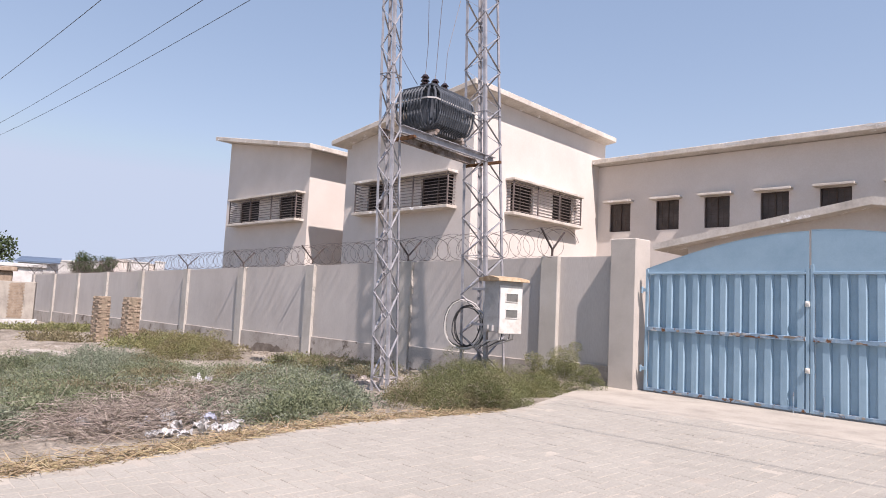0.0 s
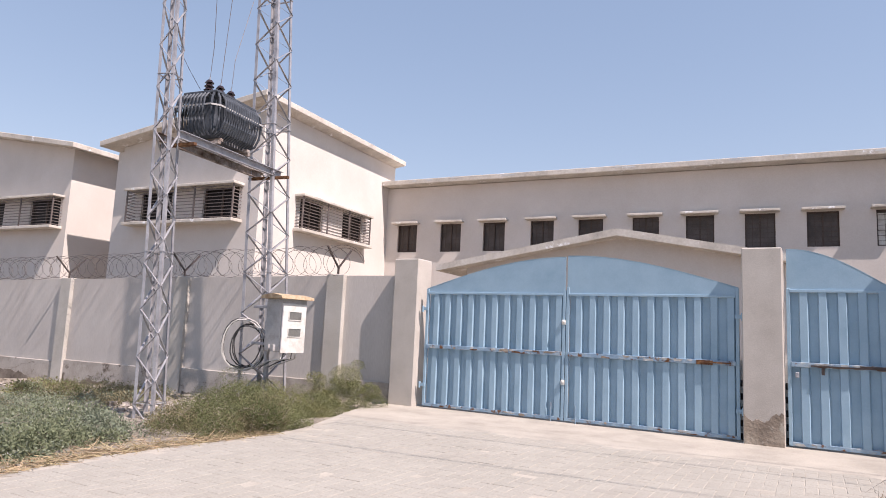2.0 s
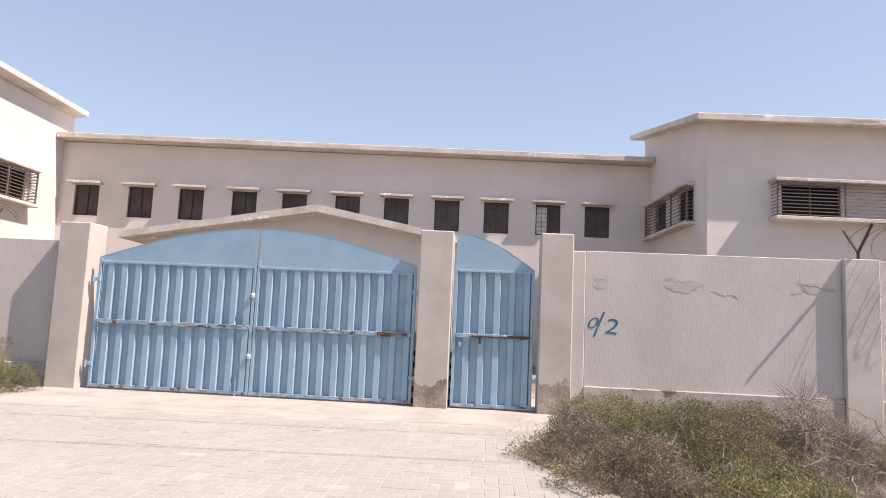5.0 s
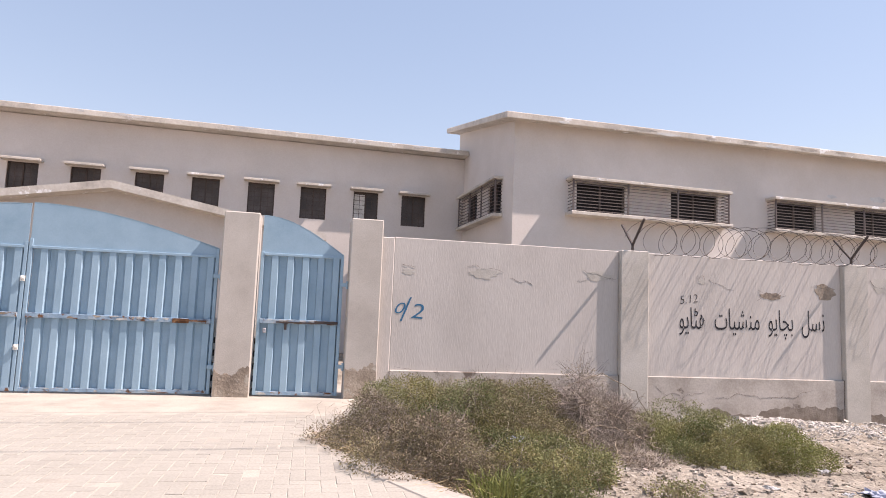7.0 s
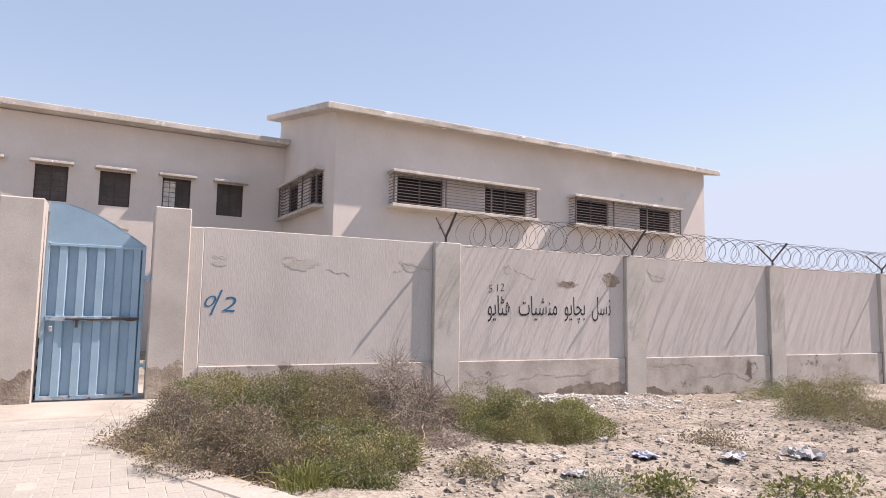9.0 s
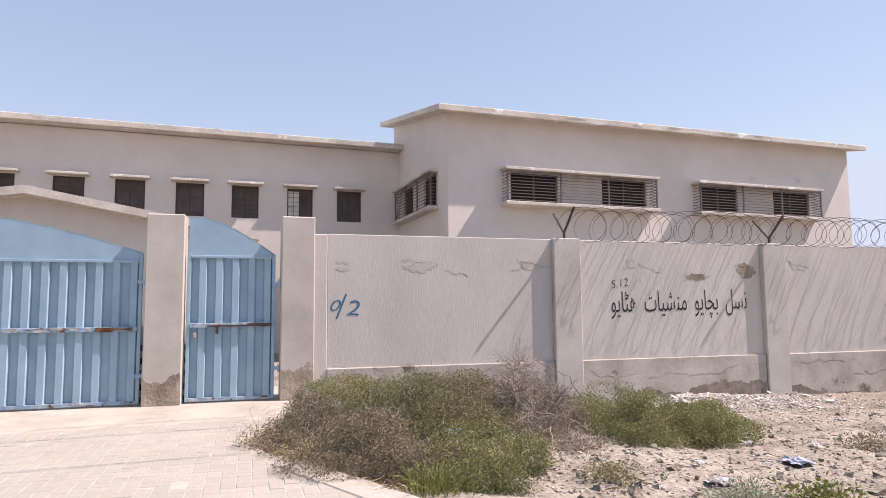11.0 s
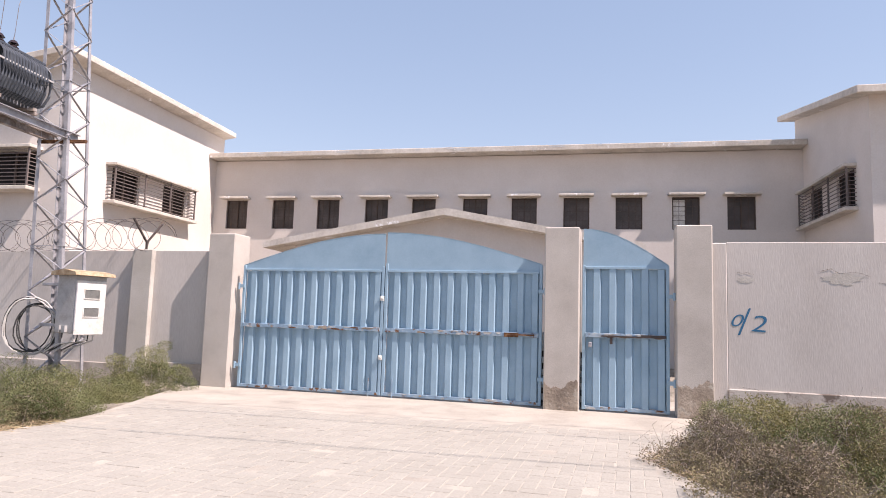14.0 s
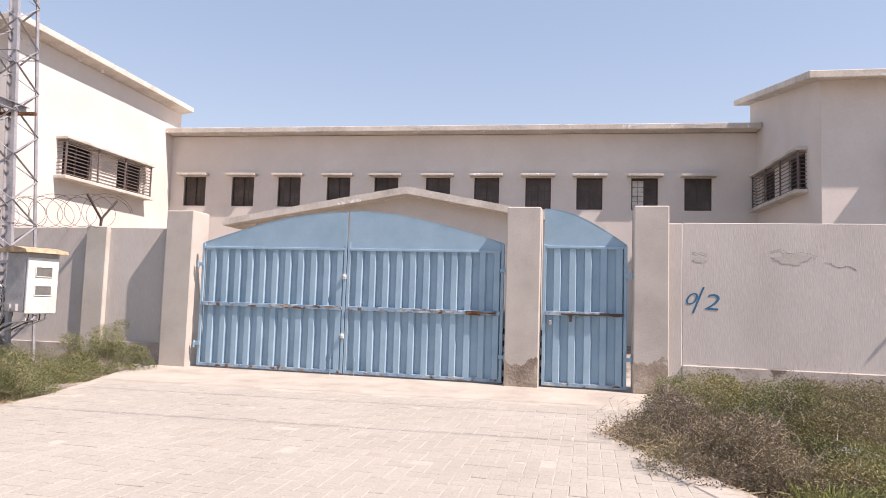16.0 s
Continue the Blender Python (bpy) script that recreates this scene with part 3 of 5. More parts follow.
def wall_with_holes(x0, x1, z0, z1, holes, thick):
    """A wall in x and z, front at y = 0, with rectangular holes (x0, x1, z0, z1) through it."""
    bm = bmesh.new()
    xs = sorted({x0, x1, *(h[0] for h in holes), *(h[1] for h in holes)})
    zs = sorted({z0, z1, *(h[2] for h in holes), *(h[3] for h in holes)})

    def solid(i, j):
        if not (0 <= i < len(xs) - 1 and 0 <= j < len(zs) - 1):
            return False
        cx, cz = (xs[i] + xs[i + 1]) / 2, (zs[j] + zs[j + 1]) / 2
        return not any(h[0] < cx < h[1] and h[2] < cz < h[3] for h in holes)

    cache = {}

    def v(i, j, y):
        key = (i, j, y)
        if key not in cache:
            cache[key] = bm.verts.new((xs[i], y, zs[j]))
        return cache[key]

    for i in range(len(xs) - 1):
        for j in range(len(zs) - 1):
            if not solid(i, j):
                continue
            bm.faces.new((v(i, j, 0), v(i + 1, j, 0), v(i + 1, j + 1, 0), v(i, j + 1, 0)))
            bm.faces.new((v(i, j + 1, thick), v(i + 1, j + 1, thick), v(i + 1, j, thick), v(i, j, thick)))
            for di, dj, a, b in ((-1, 0, (i, j), (i, j + 1)), (1, 0, (i + 1, j + 1), (i + 1, j)), (0, -1, (i + 1, j), (i, j)), (0, 1, (i, j + 1), (i + 1, j + 1))):
                if not solid(i + di, j + dj):
                    bm.faces.new((v(*a, 0), v(*b, 0), v(*b, thick), v(*a, thick)))
    bmesh.ops.recalc_face_normals(bm, faces=bm.faces)
    return bm


def slab(bm, corners, thick):
    """A roof slab with its four upper corners given, in order."""
    t = [bm.verts.new(c) for c in corners]
    b = [bm.verts.new((c[0], c[1], c[2] - thick)) for c in corners]
    bm.faces.new(t), bm.faces.new(b[::-1])
    for k in range(4):
        bm.faces.new((t[k], b[k], b[(k + 1) % 4], t[(k + 1) % 4]))
    bmesh.ops.recalc_face_normals(bm, faces=bm.faces)
    bmesh.ops.bevel(bm, geom=list(bm.edges), offset=0.015, segments=1, affect="EDGES")
    return bm


def bay_window(house, m, w, h, bars=10, proud=0.42):
    """A window behind a projecting cage: head and sill slabs, flat slats on three sides, two dark lights and the bare wall between them.
    Its own axes: x along the wall, -y out of it, foot of the glass at z = 0."""
    g = new("window")
    g.matrix_basis = m
    g.parent = house
    part("head", cube(-0.14, w + 0.14, -proud - 0.08, 0.02, h, h + 0.09, 0.012), SLAB, g)
    part("sill", cube(-0.14, w + 0.14, -proud - 0.08, 0.02, -0.11, 0.0, 0.012), SLAB, g)
    lights = ((0.045 * w, 0.355 * w), (0.660 * w, 0.985 * w))
    for x0, x1 in ((0.0, lights[0][0]), (lights[0][1], lights[1][0]), (lights[1][1], w)):
        part("panel", cube(x0, x1, 0.004, 0.24, 0.0, h), PLASTER, g, "pale rendered panel")
    for x0, x1 in lights:
        part("pane", cube(x0, x1, 0.14, 0.16, 0.0, h), GLASS, g)
        bm = bmesh.new()
        for x in (x0 + 0.025, (x0 + x1) / 2, x1 - 0.025):
            bar(bm, (x, 0.10, 0), (x, 0.10, h), 0.05)
        for z in (0.025, h - 0.025):
            bar(bm, (x0, 0.10, z), (x1, 0.10, z), 0.05)
        part("window_frame", bm, LOUVRE, g)
    # slats in front and round both ends
    for k in range(bars):
        z = h * (k + 0.5) / bars
        bm = bmesh.new()
        bar(bm, (-0.06, -proud, z), (w + 0.06, -proud, z), 0.012, 0.025)
        for side in (-0.05, w + 0.05):
            box(bm, side - 0.004, side + 0.004, -proud, 0.0, z - 0.0125, z + 0.0125)
        part("slat", bm, GRILLE, g)
    for x in (-0.05, 0.335 * w, 0.66 * w, w + 0.05):
        part("grille_post", bar(bmesh.new(), (x, -proud + 0.02, 0), (x, -proud + 0.02, h), 0.045), GRILLE, g)
    return g


def small_window(house, m, w, h, open_leaf=False):
    """A two-leaf steel window under a thin concrete hood, set into the wall."""
    g = new("window")
    g.matrix_basis = m
    g.parent = house
    part("hood", cube(-0.16, w + 0.14, -0.34, 0.0, h + 0.02, h + 0.10, 0.01), SLAB, g)
    part("pane", cube(0, w, 0.13, 0.14, 0, h), BROWN_GLASS, g)
    bm = bmesh.new()
    for x in (0.02, w / 2, w - 0.02):
        bar(bm, (x, 0.10, 0), (x, 0.10, h), 0.045)
    for z in (0.02, h - 0.02):
        bar(bm, (0, 0.10, z), (w, 0.10, z), 0.045)
    part("window_frame", bm, LOUVRE, g)
    bm = bmesh.new()
    n = 7
    for k in range(1, n):
        bar(bm, (0, 0.06, h * k / n), (w, 0.06, h * k / n), 0.012)
    for x in (w * 0.25, w * 0.75):
        bar(bm, (x, 0.06, 0), (x, 0.06, h), 0.014)
    part("grille", bm, LOUVRE, g)
    if open_leaf:
        part("curtain", cube(0.05, w / 2 - 0.03, 0.11, 0.125, 0.05, h - 0.1), BOX, g, "pale sheet behind the glass")
    return g


# positions of the blocks
BACK_Y, LW_X, LW_Y, RW_X, RW_Y = 24.3, -13.7, 16.1, 8.78, 18.9
WIN_Z, WIN_H = 4.82, 1.14
building = root("main_building", pose(0, 0, 0), "beige rendered two-storey building with flat concrete eaves and barred windows", "building")

# back range
bw_w, bw_h, bw_z = 0.94, 1.18, 4.78
starts = [-13.11, -11.05, -9.11, -7.09, -5.18, -3.16, -1.30, 0.62, 2.49, 4.45, 6.30]
part("back_wall", wall_with_holes(LW_X, RW_X, -0.5, 7.6, [(s, s + bw_w, bw_z, bw_z + bw_h) for s in starts], 0.25), PLASTER, building).matrix_basis = pose(0, BACK_Y, 0)
for k, s in enumerate(starts):
    small_window(building, pose(s, BACK_Y, bw_z), bw_w, bw_h, k == 9)
part("back_roof", slab(bmesh.new(), [(LW_X + 0.02, 23.70, 7.82), (RW_X - 0.02, 23.70, 7.82), (RW_X - 0.02, 33.0, 7.9), (LW_X + 0.02, 33.0, 7.9)], 0.20), SLAB, building)
for k, u in enumerate((-12.1, -11.4, -10.2, -7.9, -4.9, -3.6, -3.2, 0.4, 1.9, 4.6, 6.8)):
    bm = bmesh.new()
    peeled_patch(bm, u, 7.745 + 0.02 * (k % 3), 0.25 + 0.17 * (k % 4), 0.09 + 0.02 * (k % 2), 23.70, 700 + k)
    part("flaked_patch", bm, WHITE, building, "flaked whitish patch on the roof edge")
# floor and inner wall coloured near-black to stand for the room's shade
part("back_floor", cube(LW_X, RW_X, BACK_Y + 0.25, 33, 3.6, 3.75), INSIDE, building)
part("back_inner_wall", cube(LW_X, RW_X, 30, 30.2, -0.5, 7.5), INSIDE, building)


def wing_left():
    g = root("left_wing", pose(0, 0, 0), "beige rendered wing with a sloping concrete roof and barred projecting windows", "building")
    x0, x1 = -20.4, LW_X
    hole = (x0 + 1.0, x0 + 1.0 + 4.9, WIN_Z, WIN_Z + WIN_H)
    part("front_wall", wall_with_holes(x0, x1, -0.6, 7.5, [hole], 0.25), PLASTER, g).matrix_basis = pose(0, LW_Y, 0)
    bm = bmesh.new()
    prism(bm, [(x0, 7.5), (x1, 7.5), (x1, 8.68), (x0, 7.77)], 0, 0.25)
    part("gable", bm, PLASTER, g).matrix_basis = pose(0, LW_Y, 0)
    bay_window(g, pose(hole[0], LW_Y, WIN_Z), 4.9, WIN_H)
    sw = wall_with_holes(0.25, BACK_Y - LW_Y + 0.5, -0.6, 8.68, [(1.95, 1.95 + 4.35, WIN_Z, WIN_Z + WIN_H)], 0.25)
    part("side_wall", sw, PLASTER, g).matrix_basis = pose(x1, LW_Y, 0, 0, 0, 90)
    bay_window(g, pose(x1, LW_Y + 1.95, WIN_Z, 0, 0, 90), 4.35, WIN_H, proud=0.34)
    part("far_wall", cube(x0 - 0.25, x0, LW_Y, 33, -0.6, 7.6), PLASTER, g)
    part("back_wall", cube(x0, x1, 33, 33.2, -0.6, 7.6), PLASTER, g)
    # the wing's room shade is in these two parts' near-black colour
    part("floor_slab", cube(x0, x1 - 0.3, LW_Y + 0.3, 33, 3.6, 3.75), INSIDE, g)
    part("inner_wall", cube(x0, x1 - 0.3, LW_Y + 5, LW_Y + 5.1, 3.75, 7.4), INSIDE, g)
    part("roof", slab(bmesh.new(), [(-21.0, 15.5, 7.90), (-13.2, 15.5, 8.96), (-13.2, 24.85, 8.96), (-21.0, 24.85, 7.90)], 0.20), SLAB, g)
    return g


wing_left()


def wing_right():
    g = root("right_wing", pose(0, 0, 0), "beige rendered wing with stained concrete eaves and barred projecting windows", "building")
    x0, x1 = RW_X, 26.3
    z0, h = 4.86, 1.03
    a = (10.72, 16.40), (18.42, 24.17)
    holes = [(p, q, z0, z0 + h) for p, q in a]
    part("front_wall", wall_with_holes(x0, x1, -0.6, 7.5, holes, 0.25), PLASTER, g).matrix_basis = pose(0, RW_Y, 0)
    bm = bmesh.new()
    prism(bm, [(x0, 7.5), (x1, 7.5), (x1, 7.80), (x0, 7.69)], 0, 0.25)
    part("wall_head", bm, PLASTER, g).matrix_basis = pose(0, RW_Y, 0)
    for p, q in a:
        bay_window(g, pose(p, RW_Y, z0), q - p, h)
    sw = wall_with_holes(-(BACK_Y - RW_Y) - 0.9, -0.25, -0.6, 7.48, [(-5.1, -1.05, WIN_Z, WIN_Z + WIN_H)], 0.25)
    part("side_wall", sw, PLASTER, g).matrix_basis = pose(x0, RW_Y, 0, 0, 0, -90)
    bm = bmesh.new()
    prism(bm, [(-6.2, 7.48), (-0.25, 7.48), (-0.25, 7.735), (-6.2, 8.87)], 0, 0.25)
    part("gable", bm, PLASTER, g).matrix_basis = pose(x0, RW_Y, 0, 0, 0, -90)
    bay_window(g, pose(x0, RW_Y + 5.1, WIN_Z, 0, 0, -90), 4.05, WIN_H, proud=0.26)
    part("far_wall", cube(x1 - 0.25, x1, RW_Y + 0.25, 33, -0.6, 7.5), PLASTER, g)
    part("back_wall", cube(x0, x1, 33, 33.2, -0.6, 7.5), PLASTER, g)
    # near-black floor and wall carry the shade inside this wing
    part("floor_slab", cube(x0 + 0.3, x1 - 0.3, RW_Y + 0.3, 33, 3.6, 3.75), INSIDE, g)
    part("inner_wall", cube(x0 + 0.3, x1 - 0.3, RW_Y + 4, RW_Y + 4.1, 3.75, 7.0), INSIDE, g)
    part("roof", slab(bmesh.new(), [(8.28, 18.3, 7.76), (26.66, 18.3, 7.87), (26.66, 25.4, 9.2), (8.28, 25.4, 9.12)], 0.20), SLAB, g)
    for k, (u, z, w, d) in enumerate(((25.2, 6.73, 0.62, 0.5), (23.3, 6.36, 0.9, 0.26), (21.2, 6.30, 0.5, 0.16))):
        bm = bmesh.new()
        peeled_patch(bm, u, z, w, d, RW_Y, 800 + k)
        part("flaked_patch", bm, WHITE, g, "pale patch of bare filler")
    for k, u in enumerate((10.2, 11.9, 13.1, 14.0, 15.6, 17.2, 18.1, 19.6, 21.0)):
        bm = bmesh.new()
        peeled_patch(bm, u, 7.60 + 0.0087 * (u - 8.3) + 0.03 * (k % 3), 0.5 + 0.2 * (k % 4), 0.10 + 0.02 * (k % 2), 18.3, 820 + k)
        part("flaked_patch", bm, (WHITE, PLINTH, KERB)[k % 3], g, "flaked patch on the roof edge")
    return g


wing_right()


def far_wing():
    g = root("outer_wing", pose(0, 0, 0), "beige rendered outer wing with a roof sloping the other way", "building")
    x0, x1 = -30.5, -23.25
    hole = (-29.36, -23.65, 4.86, 6.0)
    part("front_wall", wall_with_holes(x0, x1, -0.9, 7.5, [hole], 0.25), PLASTER, g).matrix_basis = pose(0, LW_Y, 0)
    bm = bmesh.new()
    prism(bm, [(x0, 7.5), (x1, 7.5), (x1, 7.94), (x0, 9.2)], 0, 0.25)
    part("gable", bm, PLASTER, g).matrix_basis = pose(0, LW_Y, 0)
    bay_window(g, pose(hole[0], LW_Y, 4.86), hole[1] - hole[0], 1.14)
    part("side_wall", cube(x1 - 0.25, x1, LW_Y + 0.25, 30, -0.9, 7.96), PLASTER, g)
    part("far_wall", cube(x0, x0 + 0.25, LW_Y + 0.25, 30, -0.9, 8.6), PLASTER, g)
    part("back_wall", cube(x0, x1, 30, 30.2, -0.9, 7.6), PLASTER, g)
    part("roof", slab(bmesh.new(), [(-31.1, 15.5, 9.53), (-22.5, 15.5, 8.01), (-22.5, 30.5, 8.01), (-31.1, 30.5, 9.53)], 0.20), SLAB, g)
    return g


far_wing()


def porch():
    g = root("porch_canopy", pose(-2.45, 18.0, 0), "low-pitched concrete porch canopy on a rendered front", "porch")
    bm = bmesh.new()
    prism(bm, [(-5.4, 3.28), (-5.4, 3.46), (0, 4.44), (5.4, 3.46), (5.4, 3.28), (0, 4.24)], -0.45, 3.0)
    part("canopy", bm, SLAB, g)
    bm = bmesh.new()
    prism(bm, [(-4.6, -0.3), (4.6, -0.3), (4.6, 3.42), (0, 4.24), (-4.6, 3.42)], 0.1, 0.4)
    part("front", bm, PLASTER, g)
    return g


porch()

# ---- lattice towers and transformer ----


def lattice_tower(base, top, s0, s1, turn, label, panels=11, iron=0.075):
    """A square tower of four angle legs with zigzag bracing on each face."""
    g = root("lattice_tower", pose(*base, 0, 0, 0), label, "tower", "transformer towers")
    base, top = Vector(base), Vector(top)
    axis_v = top - base

    def corner(k, t):
        s = s0 + (s1 - s0) * t
        a = math.radians(45 + 90 * k + turn)
        return axis_v * t + Vector((math.cos(a), math.sin(a), 0)) * s * 0.7071

    for k in range(4):
        bm = bmesh.new()
        c0, c1 = corner(k, 0), corner(k, 1)
        a = math.radians(45 + 90 * k + turn)
        # an angle iron: two thin flanges that meet at the corner
        for da in (135, -135):
            d = Vector((math.cos(a + math.radians(da)), math.sin(a + math.radians(da)), 0)) * iron
            n = Vector((-d.y, d.x, 0)).normalized() * 0.004
            vs = [bm.verts.new(p) for p in (c0 - n, c0 + d - n, c0 + d + n, c0 + n, c1 - n, c1 + d - n, c1 + d + n, c1 + n)]
            for f in ((0, 1, 2, 3), (7, 6, 5, 4), (0, 4, 5, 1), (1, 5, 6, 2), (2, 6, 7, 3), (3, 7, 4, 0)):
                bm.faces.new([vs[i] for i in f])
        bmesh.ops.recalc_face_normals(bm, faces=bm.faces)
        part("leg", bm, STEEL, g)
    for k in range(4):
        for i in range(panels * 2):
            t0, t1 = i / (panels * 2), (i + 1) / (panels * 2)
            a, b = (k, k + 1) if (i + k) % 2 else (k + 1, k)
            part("brace", bar(bmesh.new(), corner(a % 4, t0), corner(b % 4, t1), 0.68 * iron, 0.008), STEEL, g)
    for t in (0.035, 0.25, 0.52, 0.78, 0.995):
        for k in range(4):
            part("strut", bar(bmesh.new(), corner(k, t), corner((k + 1) % 4, t), 0.66 * iron, 0.008), STEEL, g)
    return g


T1, T2 = (-7.80, 7.4, -0.30), (-7.92, 10.2, -0.40)
lattice_tower(T1, (-8.37, 7.4, 11.0), 0.345, 0.23, 18, "slender grey galvanised steel lattice tower standing in weeds", 15, 0.048)
lattice_tower(T2, (-8.55, 10.2, 11.0), 0.68, 0.46, 4, "grey galvanised steel lattice tower carrying a meter box", 14, 0.066)


def transformer_platform():
    g = root("transformer_platform", pose(-8.10, 8.8, 4.48, 0, 0, 4.5), "rust-streaked steel channel platform bolted between two lattice towers", "platform")
    for x in (-0.22, 0.26):
        bm = bmesh.new()
        box(bm, x - 0.006, x + 0.006, -1.45, 1.45, -0.05, 0.09)
        box(bm, x - 0.006, x + 0.07, -1.45, 1.45, 0.08, 0.092)
        box(bm, x - 0.006, x + 0.07, -1.45, 1.45, -0.052, -0.04)
        part("channel", bm, STEEL if x > 0 else RUSTY_STEEL, g)
    for y in (-0.62, 0.22):
        part("crosspiece", cube(-0.32, 0.40, y - 0.035, y + 0.035, 0.094, 0.15, 0.004), RUSTY_STEEL, g)
    for y, x1 in ((-1.22, 0.42), (1.22, 0.62)):
        part("clamp", cube(-0.35, x1, y - 0.035, y + 0.035, -0.11, -0.054, 0.006), RUST, g, "rusty slotted clamp bar")
    return g


transformer_platform()


def transformer():
    g = root("transformer", pose(-8.09, 8.6, 4.635, 0, 0, 4.5), "dark grey pole-mounted transformer with cooling tubes and three bushings", "transformer")
    L, D, H = 0.63, 0.42, 0.88
    part("tank", cube(-D + 0.12, D - 0.12, -L + 0.12, L - 0.12, 0.05, H - 0.02, 0.03), TANK, g)
    part("lid", cube(-D + 0.04, D - 0.04, -L + 0.06, L - 0.06, H - 0.02, H + 0.025, 0.008), TANK, g)
    # bent cooling tubes on all four sides
    def tubes(n, at, out):
        for k in range(n):
            s = -1 + 2 * (k + 0.5) / n
            o, d = at(s), Vector(out)
            bm = bmesh.new()
            bend = ((0.0, H - 0.10), (0.12, H - 0.05), (0.20, H - 0.15), (0.235, H * 0.60), (0.21, H * 0.36), (0.14, H * 0.18), (0.02, H * 0.10))
            tube(bm, [o + d * q + Vector((0, 0, z)) for q, z in bend], 0.022, 6)
            part("cooling_tube", bm, TANK, g)
    tubes(15, lambda s: Vector((D - 0.13, s * (L - 0.14), 0)), (1, 0, 0))
    tubes(15, lambda s: Vector((-D + 0.13, s * (L - 0.14), 0)), (-1, 0, 0))
    tubes(7, lambda s: Vector((s * (D - 0.14), L - 0.13, 0)), (0, 1, 0))
    tubes(7, lambda s: Vector((s * (D - 0.14), -L + 0.13, 0)), (0, -1, 0))
    for cx in (-1, 1):
        for cy in (-1, 1):
            for turn in (0.45, 1.1):
                way = (cx * math.sin(turn), cy * math.cos(turn), 0)
                tubes(1, lambda s: Vector((cx * (D - 0.13), cy * (L - 0.14), 0)), way)
    bm = bmesh.new()
    r, l2 = D + 0.10, L + 0.10
    ring = [(r, -l2 + 0.12), (r, l2 - 0.12), (r - 0.12, l2), (-r + 0.12, l2), (-r, l2 - 0.12), (-r, -l2 + 0.12), (-r + 0.12, -l2), (r - 0.12, -l2)]
    for a, b in zip(ring, ring[1:] + ring[:1]):
        bar(bm, (*a, H * 0.66), (*b, H * 0.66), 0.012, 0.03)
    part("tie_band", bm, BOX_GREY, g, "pale steel tie band")
    for y in (-0.3, 0.0, 0.3):
        bm = bmesh.new()
        bmesh.ops.create_cone(bm, cap_ends=True, segments=12, radius1=0.04, radius2=0.028, depth=0.30, matrix=pose(-0.05, y, H + 0.17))
        for k in range(4):
            bmesh.ops.create_cone(bm, cap_ends=True, segments=14, radius1=0.105 - 0.007 * k, radius2=0.045, depth=0.055, matrix=pose(-0.05, y, H + 0.09 + 0.072 * k))
        b = part("bushing", bm, PORCELAIN, g, "dark glazed porcelain bushing")
        part("terminal", bar(bmesh.new(), (-0.05, y, H + 0.3), (-0.05, y, H + 0.40), 0.014), STEEL, b)
    for y in (-0.36, 0.4):
        part("foot", cube(-0.3, 0.4, y - 0.04, y + 0.04, 0.0, 0.06, 0.006), RUSTY_STEEL, g)
    bm = bmesh.new()
    for k in range(9):
        bar(bm, (0.3, -0.26 + 0.075 * k, 0.02), (0.3, -0.26 + 0.075 * k, 0.16), 0.012)
    part("low_voltage_terminals", bm, STEEL, g)
    return g


transformer()


def meter_box():
    g = root("meter_box", pose(-6.95, 9.42, 0.93, 0, 0, -12), "white and grey steel meter cabinet with a rusted tan cap", "meter box")
    part("body", cube(-0.46, -0.02, 0.0, 0.60, 0.0, 0.98, 0.008), BOX_GREY, g)
    part("door", cube(-0.02, 0.0, 0.02, 0.58, -0.02, 0.90, 0.006), BOX, g, "white painted door")
    for z in (0.36, 0.67):
        w = part("meter_window", cube(0.0, 0.006, 0.16, 0.46, z - 0.075, z + 0.075, 0.003), PANE, g, "dusty glazed meter window")
        bm = bmesh.new()
        for y in (0.16, 0.46):
            bar(bm, (0.006, y, z - 0.08), (0.006, y, z + 0.08), 0.014)
        for zz in (z - 0.08, z + 0.08):
            bar(bm, (0.006, 0.16, zz), (0.006, 0.46, zz), 0.014)
        part("window_rim", bm, BOX, w)
    bm = bmesh.new()
    prism(bm, [(-0.54, 0.98), (0.09, 0.98), (0.07, 1.03), (-0.2, 1.08), (-0.52, 1.04)], -0.09, 0.68)
    part("cap", bm, BOX_TOP, g, "warped rusted tan sheet cap")
    part("hinge_strip", bar(bmesh.new(), (0.004, 0.01, 0.05), (0.004, 0.01, 0.85), 0.02), STEEL, g)
    for x in (-0.36, -0.22):
        bm = bmesh.new()
        box(bm, x, x + 0.09, -0.05, 0.0, 0.02, 0.13)
        part("fuse_holder", bm, BOX_GREY, g)
    for y in (0.06, 0.5):
        part("bracket", cube(-0.95, -0.40, y, y + 0.05, 0.1, 0.15, 0.004), STEEL, g)
        part("bracket", cube(-0.95, -0.40, y, y + 0.05, 0.8, 0.85, 0.004), STEEL, g)
    return g


meter_box()


def cable_coil(c, r, mat, seed, label, turns=2):
    rnd = random.Random(seed)
    pts = []
    for k in range(turns * 18 + 4):
        a = 2 * math.pi * k / 18
        rr = r * (1 + 0.06 * math.sin(a * 0.7 + seed))
        pts.append((c[0] + rr * 0.75 * math.cos(a) + 0.02 * math.sin(k), c[1] + rr * 0.35 * math.cos(a) + 0.004 * k, c[2] + rr * math.sin(a) * 1.0))
    bm = tube(bmesh.new(), pts, 0.013, 5)
    ob = part("cable_coil", bm, mat, None)
    return tagged(ob, label, "cable", "cables on the tower")


